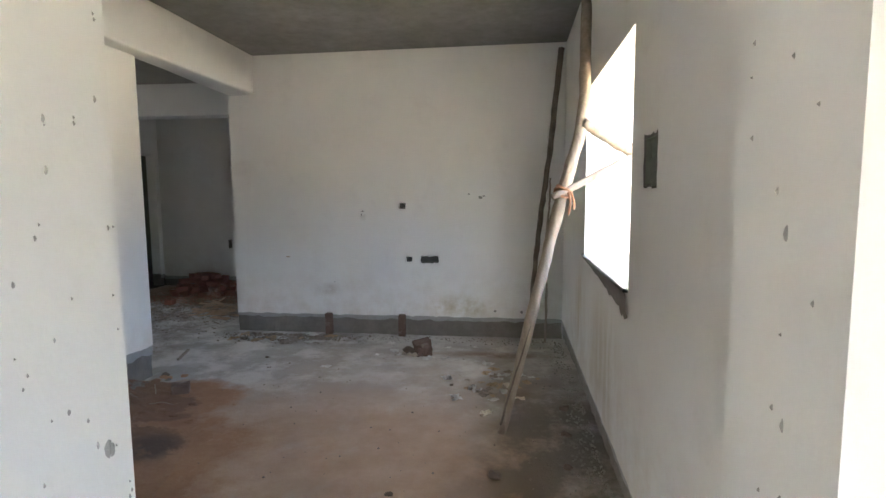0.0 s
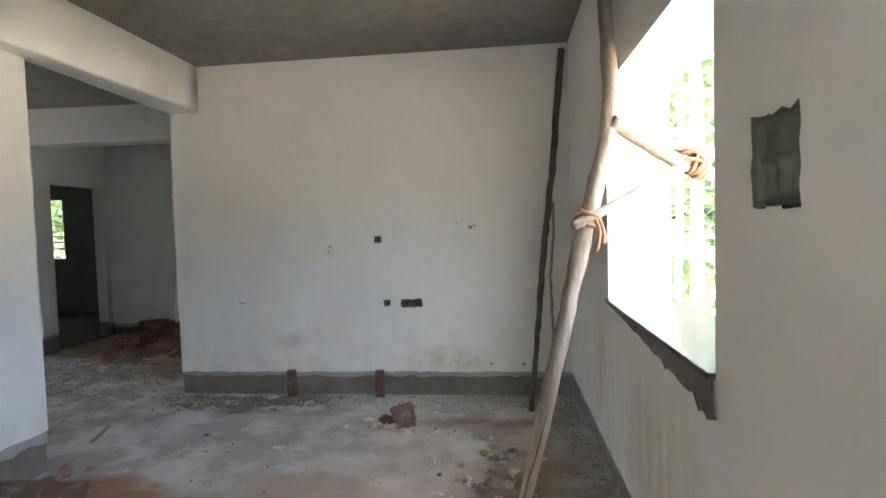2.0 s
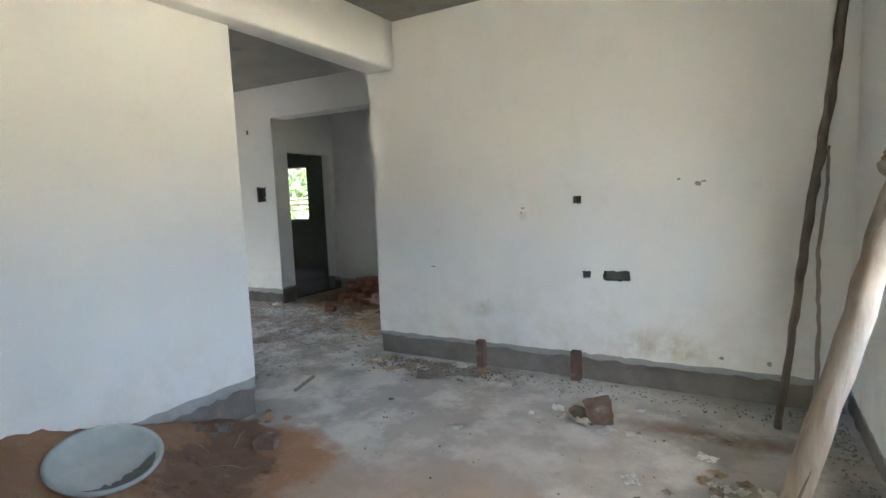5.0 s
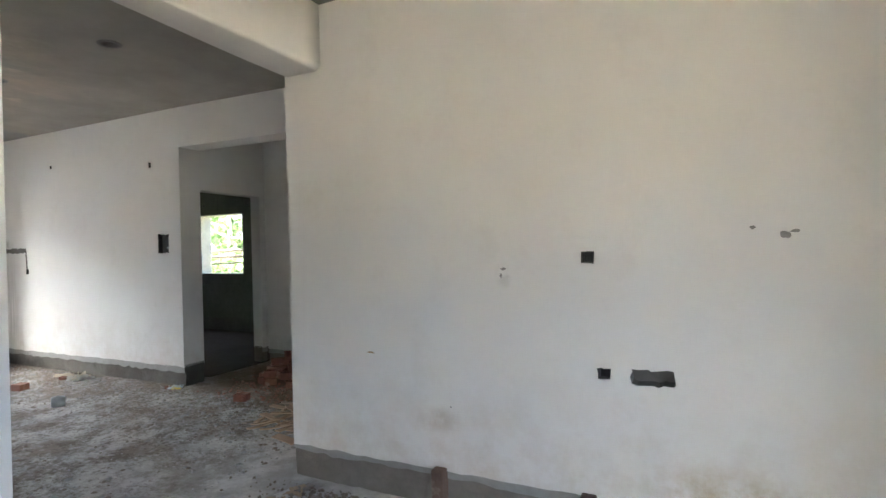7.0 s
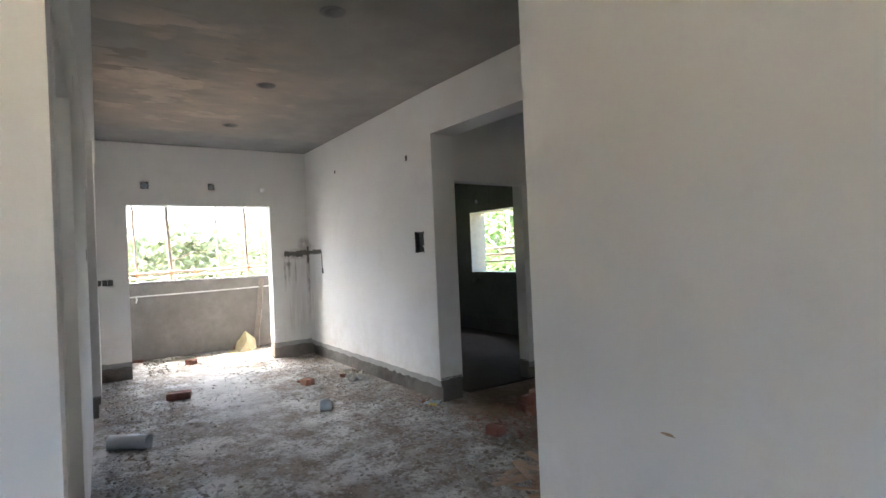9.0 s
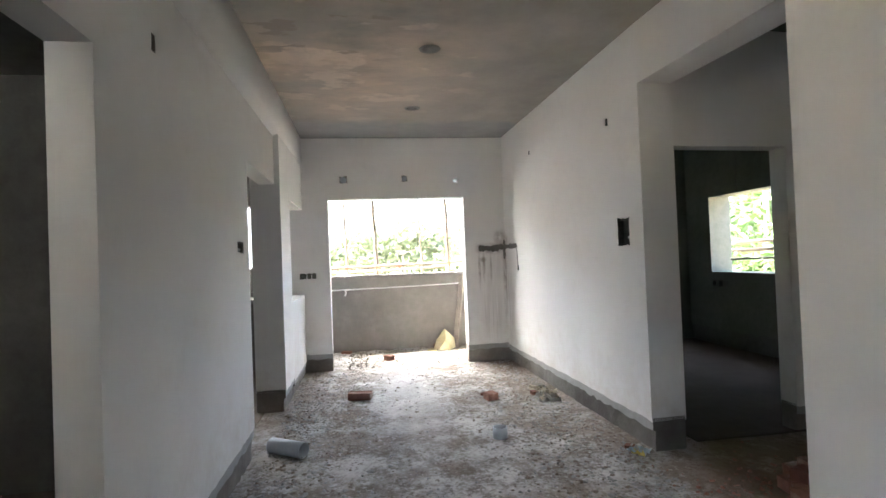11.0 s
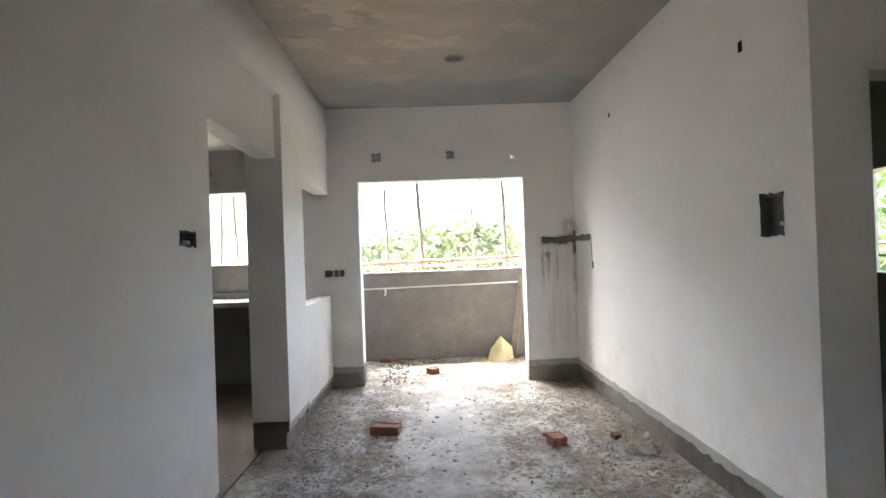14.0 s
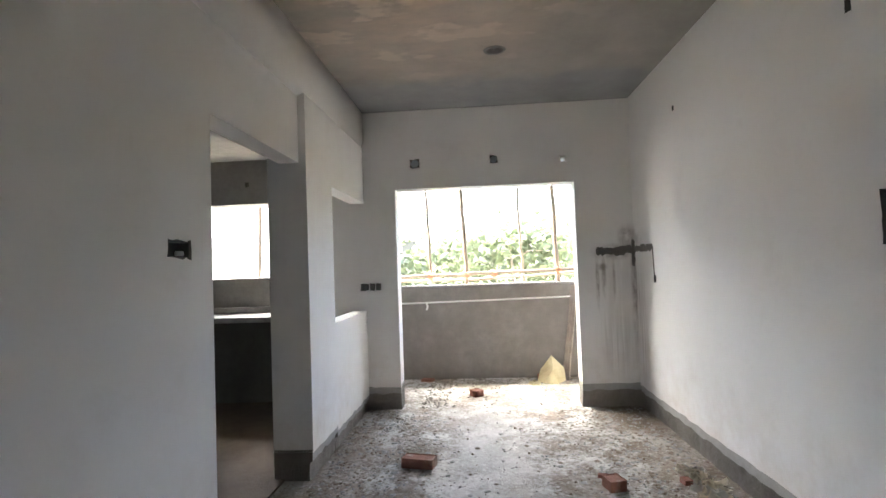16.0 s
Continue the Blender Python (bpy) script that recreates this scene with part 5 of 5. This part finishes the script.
for i, (x, y) in enumerate(((0.05, 4.04), (-0.06, 4.16), (-0.17, 3.75), (-0.30, 4.20), (-0.03, 4.30))):
    scrap(x, y, 0.06, CREAM if i % 2 == 0 else PAPER, "curled yellowed paper piece near the leaning pole", 124 + i, lift=0.8)
for i in range(26):
    scrap(rnd.uniform(-2.95, -1.9), rnd.gauss(5.52, 0.11), rnd.uniform(0.04, 0.11), rnd.choice((CARD_BROWN, PAPER, WOOD_GREY)), "small dirty scrap at the foot of the wall", 130 + i, group="rubble scraps")
for i in range(13):
    scrap(-7.42 + 0.042 * i, 6.73 + rnd.uniform(-0.08, 0.03), rnd.uniform(0.055, 0.09), CREAM if i % 3 else PAPER, "torn cream sack paper by the wall", 160 + i, lift=1.0, group="torn sack paper", stretch=2.4)
scrap(-5.58, 6.82, 0.10, WRAPPER, "crumpled pale blue plastic wrapper by the wall corner", 181, lift=0.7, group="wrappers")
scrap(-5.53, 6.80, 0.06, YELLOW, "crumpled yellow plastic wrapper by the wall corner", 182, lift=0.8, group="wrappers")
scrap(-5.63, 6.84, 0.08, PAPER, "crumpled white plastic wrapper by the wall corner", 183, lift=0.8, group="wrappers")
scrap(-7.85, 5.6, 0.06, PAPER, "small white scrap on the floor", 184)
scrap(-3.2, 6.25, 0.10, PAPER, "white scrap on the floor near the lobby", 185)

# yellow sack paper propped on the balcony
cone = thing("sack_paper", pose(-10.05, 6.15, 0), "stiff yellowed sack paper standing folded on the balcony", "paper")
bm = bmesh.new()
pts = ((-10.12, 6.0, 0.0), (-10.0, 6.06, 0.0), (-9.96, 6.22, 0.0), (-10.08, 6.33, 0.02), (-10.1, 6.31, 0.16), (-10.13, 6.18, 0.30), (-10.14, 6.05, 0.14), (-10.02, 6.17, 0.15))
v = [bm.verts.new(p) for p in pts]
for f in ((0, 1, 7, 6), (1, 2, 7), (2, 3, 4, 7), (7, 4, 5), (6, 7, 5)):
    bm.faces.new([v[i] for i in f])
bmesh.ops.subdivide_edges(bm, edges=list(bm.edges), cuts=2, use_grid_fill=True)
for w in bm.verts:
    w.co += Vector((noise.noise(w.co * 14), noise.noise(w.co * 13 + Vector((3, 1, 0))), 0)) * 0.012
bmesh.ops.solidify(bm, geom=list(bm.faces), thickness=0.002)
part("sheet", bm, CARD, cone)
flap = scrap(-9.98, 5.95, 0.14, CARD, "flap of yellowed sack paper on the balcony floor", 190, lift=0.3)

plank = thing("leaning_plank", pose(-10.18, 6.36, 0), "weathered board leaning on the parapet", "plank")
bm = bmesh.new()
box(bm, (-0.045, -0.011, 0), (0.045, 0.011, 1.12))
bmesh.ops.subdivide_edges(bm, edges=[e for e in bm.edges if e.calc_length() > 1], cuts=6)
for w in bm.verts:
    w.co.x += 0.006 * math.sin(w.co.z * 7)
bm.transform(pose(-10.17, 6.345, 0.004) @ look((0, 0, 0), (0.15, -0.16, -1.1)) @ Matrix.Identity(4))
part("board", bm, WOOD_GREY, plank)

# thin pipe along the parapet with a bent tail
pp = thing("parapet_pipe", pose(-10.32, 5.4, 0.95), "thin white plastic pipe run along the parapet", "pipe")
bm = bmesh.new()
tube(bm, bent([(-10.327, 4.06, 0.935), (-10.327, 5.2, 0.95), (-10.327, 6.0, 0.962), (-10.327, 7.0, 0.985)], 5), [0.011] * 16, 8)
part("run", bm, PVC_WHITE, pp, smooth=True)
bm = bmesh.new()
tube(bm, bent([(-10.318, 4.70, 0.94), (-10.312, 4.715, 0.90), (-10.318, 4.70, 0.855)], 5), [0.012] * 11, 8)
part("tail", bm, PVC_WHITE, pp, "short bent pipe tail", True)


# ---------- mortar crumbs on the floors ----------
def crumbs(name, count, area, size, mat, label, seed, flat=1.0):
    rnd = random.Random(seed)
    verts, faces = [], []
    for _ in range(count):
        x, y = area(rnd)
        s = size * rnd.uniform(0.35, 1.0) ** 2 + 0.003
        a = rnd.uniform(0, 6.28)
        g0 = ground(x, y)
        base = len(verts)
        for k in range(5):
            t = a + k * 1.2566
            r = s * rnd.uniform(0.6, 1.2)
            verts.append((x + r * math.cos(t), y + r * math.sin(t), g0 - 0.002))
        for k in range(3):
            t = a + k * 2.09
            verts.append((x + 0.5 * s * math.cos(t), y + 0.5 * s * math.sin(t), g0 + 0.001 + s * flat * rnd.uniform(0.35, 0.8)))
        b = base
        faces += [(b, b + 1, b + 5), (b + 1, b + 2, b + 6, b + 5), (b + 2, b + 3, b + 6), (b + 3, b + 4, b + 7, b + 6), (b + 4, b, b + 5, b + 7), (b + 5, b + 6, b + 7)]
    me = bpy.data.meshes.new(name)
    me.from_pydata(verts, [], faces)
    me.materials.append(mat)
    return tagged(new(name, me), label, "rubble", kind="stuff")


def dining_area(r):
    x = r.uniform(-8.9, -3.3)
    return x, (r.uniform(4.3, 6.85) if r.random() < 0.6 else (4.3 + abs(r.gauss(0, 0.3)) if r.random() < 0.5 else 6.82 - abs(r.gauss(0, 0.35))))


def side_area(r):
    x = r.uniform(-8.9, -3.4)
    return (x, 4.28 + abs(r.gauss(0, 0.42))) if r.random() < 0.42 else (x, 6.84 - abs(r.gauss(0, 0.55)))


crumbs("mortar_crumbs", 900, side_area, 0.011, CEMENT, "grey mortar crumbs strewn over the dining floor", 1)
crumbs("pale_crumbs", 900, dining_area, 0.010, COUNTER, "pale mortar crumbs strewn over the dining floor", 2)
crumbs("earth_crumbs", 800, side_area, 0.012, SOIL_MID, "brown earth crumbs along the sides of the dining floor", 8)
crumbs("mortar_flakes", 1500, side_area, 0.026, SOIL_MID, "flat brown mortar flakes trodden on the dining floor", 21, 0.3)
crumbs("grey_flakes", 1200, side_area, 0.030, CEMENT, "flat grey mortar flakes trodden on the dining floor", 22, 0.3)
crumbs("living_rubble", 420, lambda r: (r.uniform(-2.95, 0.45), 5.78 - abs(r.gauss(0, 0.16))), 0.009, CEMENT_BAND, "grey rubble along the foot of the wall", 3)
crumbs("wall_foot_earth", 700, lambda r: (r.gauss(-2.4, 0.35), 5.74 - abs(r.gauss(0, 0.16))), 0.015, SOIL_MID, "brown rubble along the foot of the wall", 9)
crumbs("living_crumbs", 140, lambda r: (r.uniform(-2.4, 0.45), r.uniform(2.6, 5.7)), 0.008, SOIL_MID, "scattered crumbs on the living room floor", 4)
crumbs("window_rubble", 600, lambda r: (0.5 - abs(r.gauss(0, 0.09)), r.uniform(2.2, 5.7)), 0.010, CEMENT_BAND, "dark rubble along the window wall", 5)
crumbs("brick_dust", 700, lambda r: (r.gauss(-4.5, 0.4), r.gauss(7.35, 0.3)), 0.016, BRICK, "red brick crumbs on the lobby floor", 6)
crumbs("balcony_rubble", 350, lambda r: (r.uniform(-10.32, -9.0), 4.75 + abs(r.gauss(0, 0.15)) if r.random() < 0.6 else r.uniform(4.6, 6.4)), 0.018, CEMENT_BAND, "rubble in the balcony opening", 7)


# ---------- mortar splashes on the doorway ----------
def splashes(name, x, side, spots, label):
    rnd = random.Random(3)
    bm = bmesh.new()
    for y, z, s in spots:
        n = 9
        ring = [bm.verts.new((x, y + s * 0.45 * math.cos(t) * rnd.uniform(0.7, 1.2), z + s * math.sin(t) * rnd.uniform(0.75, 1.1))) for t in [2 * math.pi * i / n for i in range(n)]]
        top = bm.verts.new((x + side * 0.004, y, z))
        for i in range(n):
            bm.faces.new([ring[i], ring[(i + 1) % n], top])
    bmesh.ops.recalc_face_normals(bm, faces=bm.faces)
    return tagged(mesh_object(name, bm, CEMENT_LIP), label, "mortar splash", kind="stuff")


rnd = random.Random(8)
splashes("mortar_splash", -0.799, 1, [(rnd.uniform(1.0, 1.29), rnd.uniform(0.5, 2.0), 0.003 + 0.006 * rnd.random() ** 2) for _ in range(60)] + [(1.235, 0.93, 0.022), (1.245, 0.925, 0.016), (1.21, 0.95, 0.008)],
         "grey mortar drips on the white doorway")
splashes("mortar_splash", 0.374, -1, [(rnd.uniform(1.02, 1.29), rnd.uniform(0.5, 2.2), 0.002 + 0.004 * rnd.random() ** 2) for _ in range(20)] + [(1.12, 1.37, 0.014), (1.15, 1.43, 0.006), (1.1, 1.1, 0.010)],
         "grey mortar drips on the white doorway")

# ---------- kitchen counter ----------
ct = thing("kitchen_counter", pose(-9.1, 2.6, 0), "unfinished kitchen counter of stone slab on cement walls", "counter")
bm = bmesh.new()
box(bm, (-9.395, 1.35, 0.905), (-8.79, 3.80, 0.955))
bevelled(bm, 0.004, 1)
part("worktop", bm, COUNTER, ct, "grey stone worktop")
bm = bmesh.new()
box(bm, (-9.395, 1.35, 0.957), (-9.33, 3.80, 1.02))
bevelled(bm, 0.006, 1)
part("upstand", bm, COUNTER, ct)
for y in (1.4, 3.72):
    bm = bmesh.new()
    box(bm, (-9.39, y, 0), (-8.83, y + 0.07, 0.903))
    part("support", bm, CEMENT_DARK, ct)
# dark cement panel closing the back below the worktop
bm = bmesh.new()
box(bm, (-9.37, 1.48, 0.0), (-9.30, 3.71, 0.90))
part("back_panel", bm, CEMENT_DARK, ct, "dark cement panel under the counter")


# ---------- outside ----------
bm = bmesh.new()
n = 24
R = 900
c = [bm.verts.new((R * math.cos(2 * math.pi * i / n), R * math.sin(2 * math.pi * i / n), -3.3)) for i in range(n)]
bm.faces.new(c)
structure("ground", bm, GROUND, "dry earth ground around the building", "ground")

# the storey below
slab("wall_storey_below", (-10.2, 0.9, -3.3), (0.7, 10.0, -0.29), WHITEWASH, "plain plastered storey below the rooms", "wall")


def scaffold_pole(pts, r, label, seed, mat=BAMBOO):
    t = thing("scaffold_pole", pose(*pts[0]), label, "scaffold pole", "scaffold poles")
    ln = bent(pts, 7, 0.008, seed)
    bm = bmesh.new()
    tube(bm, ln, knots(ln, r, r * 0.85, seed), 10, 0.06, seed)
    part("pole", bm, mat, t, smooth=True)
    return t


for i, (y, r, x) in enumerate(((4.74, 0.020, -10.62), (5.20, 0.030, -10.58), (5.92, 0.018, -10.66), (6.35, 0.031, -10.58), (3.9, 0.03, -10.6), (6.62, 0.018, -10.66))):
    scaffold_pole([(x, y + 0.02, -3.3), (x, y + 0.01, 0.2), (x, y, 1.3), (x, y - 0.03, 2.2), (x, y - 0.04, 2.935)], r, "crooked upright scaffold pole beyond the balcony", 200 + i)
scaffold_pole([(-10.53, 3.2, 1.24), (-10.53, 4.6, 1.27), (-10.53, 5.8, 1.285), (-10.53, 7.4, 1.33)], 0.026, "horizontal scaffold pole lashed outside the parapet", 210)
scaffold_pole([(-10.74, 3.2, 1.22), (-10.74, 5.0, 1.20), (-10.74, 7.4, 1.29)], 0.02, "horizontal scaffold pole lashed outside the parapet", 211)
for i, (y, z) in enumerate(((4.74, 1.27), (5.20, 1.275), (5.55, 1.28), (6.35, 1.30))):
    t = thing("scaffold_lashing", pose(-10.55, y, z), "knotted coir rope on the scaffold poles", "rope", "scaffold lashings")
    bm = bmesh.new()
    rope_coil(bm, (-10.55, y, z), (0.2, 0.6, 0.7), 0.045, 5, 0.010, 0.012, 220 + i)
    part("coil", bm, ROPE, t, smooth=True)
scaffold_pole([(1.15, 4.72, -3.3), (1.15, 4.73, 0.5), (1.17, 4.73, 2.0), (1.15, 4.75, 2.935)], 0.04, "upright scaffold pole outside the living room window", 230)
scaffold_pole([(1.3, 5.6, -3.3), (1.3, 5.55, 0.5), (1.32, 5.5, 2.0), (1.3, 5.5, 2.935)], 0.03, "upright scaffold pole outside the living room window", 231)
scaffold_pole([(1.1, 2.0, 1.18), (1.12, 4.0, 1.2), (1.12, 6.5, 1.24)], 0.03, "horizontal scaffold pole outside the living room window", 232)
scaffold_pole([(-8.95, 10.12, 1.20), (-8.2, 10.14, 1.22), (-6.8, 10.15, 1.24)][:2] + [(-7.9, 10.2, 1.225)], 0.016, "thin pole laid across the bedroom window opening", 233)
scaffold_pole([(-10.4, 10.5, 1.30), (-8.6, 10.5, 1.33), (-6.8, 10.5, 1.33)], 0.03, "horizontal scaffold pole outside the bedroom window", 234)
scaffold_pole([(-10.4, 10.62, 1.42), (-8.6, 10.62, 1.44), (-6.8, 10.62, 1.44)], 0.03, "horizontal scaffold pole outside the bedroom window", 238)
scaffold_pole([(-8.42, 10.7, -3.3), (-8.42, 10.7, 1.0), (-8.45, 10.7, 2.0), (-8.4, 10.7, 4.2)], 0.032, "upright scaffold pole outside the bedroom window", 235)
scaffold_pole([(-9.9, 2.75, -3.3), (-9.9, 2.76, 1.0), (-9.92, 2.78, 2.0), (-9.9, 2.8, 4.2)], 0.022, "upright scaffold pole outside the kitchen window", 236)
scaffold_pole([(-9.95, 2.95, -3.3), (-9.95, 2.96, 1.0), (-9.92, 2.93, 2.0), (-9.9, 2.9, 4.2)], 0.022, "upright scaffold pole outside the kitchen window", 237)


def tree(x, y, height, crown, leaves, leaf, mat, label, seed, bare=0.45):
    """A broad-leaved tree standing on the ground: trunk, limbs and clumps of leaves along them."""
    rnd = random.Random(seed)
    z0 = -3.3
    t = thing("tree", pose(x, y, z0), label, "tree", "trees around the building")
    bm = bmesh.new()
    trunk = bent([(x, y, z0), (x + 0.1, y - 0.05, z0 + height * 0.3), (x - 0.05, y + 0.1, z0 + height * 0.6), (x + 0.05, y, z0 + height * 0.92)], 5, 0.02, seed)
    tube(bm, trunk, [0.13 * (1 - 0.85 * i / len(trunk)) + 0.01 for i in range(len(trunk))], 8, 0.08, seed)
    tips = []
    for k in range(20):
        f = rnd.uniform(bare * 0.8, 0.97)
        p = Vector((x, y, z0 + height * f))
        a = k * 2.399 + rnd.uniform(-0.4, 0.4)
        reach = crown * rnd.uniform(0.55, 1.05) * (1.15 - 0.6 * abs(f - 0.62))
        e = p + Vector((math.cos(a) * reach, math.sin(a) * reach, rnd.uniform(-0.05, 0.5) * reach))
        m = (p + e) / 2 + Vector((0, 0, 0.12 * reach))
        ln = bent([p, m, e], 4, 0.02, seed + k)
        tube(bm, ln, [0.04 * (1 - 0.8 * i / len(ln)) + 0.004 for i in range(len(ln))], 5, 0, seed, False)
        tips += [(q, i / len(ln)) for i, q in enumerate(ln) if i > 1]
    part("trunk", bm, WOOD_GREY, t, smooth=True)
    verts, faces = [], []
    for k in range(leaves):
        q, f = rnd.choice(tips)
        s = crown * 0.17
        c = q + Vector((rnd.gauss(0, s), rnd.gauss(0, s), rnd.gauss(0, s * 0.8)))
        l = leaf * rnd.uniform(0.6, 1.3)
        if -10.9 < c.x < 1.5 and -2.5 < c.y < 10.9:
            continue
        d = Vector((rnd.uniform(-1, 1), rnd.uniform(-1, 1), rnd.uniform(-0.9, 0.3))).normalized()
        w = d.cross(Vector((rnd.uniform(-1, 1), rnd.uniform(-1, 1), rnd.uniform(-0.2, 1)))).normalized() * l * 0.3
        up = d.cross(w).normalized() * l * 0.1
        b = len(verts)
        verts += [c, c + d * l * 0.5 + w + up, c + d * l, c + d * l * 0.5 - w + up]
        faces += [(b, b + 1, b + 2), (b, b + 2, b + 3)]
    me = bpy.data.meshes.new("crown")
    me.from_pydata([tuple(v) for v in verts], [], faces)
    me.materials.append(mat)
    cr = new("crown", me)
    cr.parent = t
    cr.matrix_parent_inverse = t.matrix_world.inverted()
    return t


NEAR = "leafy green tree close outside the window"
tree(3.3, 8.2, 7.5, 2.2, 3000, 0.22, LEAF, NEAR, 301)
tree(5.4, 7.2, 8.0, 2.4, 2400, 0.24, LEAF, NEAR, 302)
tree(2.6, 11.5, 8.5, 2.6, 2400, 0.26, LEAF, NEAR, 303)
tree(-12.2, 13.4, 7.6, 2.3, 3000, 0.22, LEAF, "leafy green tree outside the bedroom window", 304)
tree(-14.8, 15.4, 8.2, 2.6, 2400, 0.26, LEAF, "leafy green tree outside the bedroom window", 305)
tree(-10.6, 15.6, 8.4, 2.6, 2400, 0.26, LEAF, "leafy green tree outside the bedroom window", 306)
rnd = random.Random(9)
for k in range(13):
    tree(-20 - 9 * rnd.random() - 3 * (k % 2), -4.0 + 1.75 * k + rnd.uniform(-0.5, 0.5), rnd.uniform(4.7, 6.0), rnd.uniform(1.8, 2.4), 2400, 0.30, LEAF_FAR, "green tree beyond the balcony", 320 + k, 0.35)

# neighbouring house seen from the kitchen
house = thing("neighbour_house", pose(-18, 0, -3.3), "whitewashed neighbouring house with small windows", "house")
bm = bmesh.new()
box(bm, (-22.0, -6.0, -3.3), (-17.0, 1.6, 4.4))
part("wall", bm, WHITEWASH, house)
bm = bmesh.new()
box(bm, (-22.4, -6.4, 4.41), (-16.6, 2.0, 4.6))
part("roof", bm, CEMENT, house)
for y in (-3.6, -1.2, 0.55):
    for z in (-2.2, 0.9):
        w = new("window")
        w.matrix_world = pose(-17, y, z)
        w.parent = house
        w.matrix_parent_inverse = house.matrix_world.inverted()
        bm = bmesh.new()
        box(bm, (-17.03, y - 0.45, z), (-16.96, y + 0.45, z + 1.15))
        part("frame", bm, WOOD_GREY, w)
        bm = bmesh.new()
        box(bm, (-16.958, y - 0.38, z + 0.07), (-16.95, y + 0.38, z + 1.08))
        part("pane", bm, GRANITE, w)
        bm = bmesh.new()
        box(bm, (-16.999, y - 0.55, z + 1.2), (-16.6, y + 0.55, z + 1.27))
        part("sunshade", bm, WHITEWASH, w)
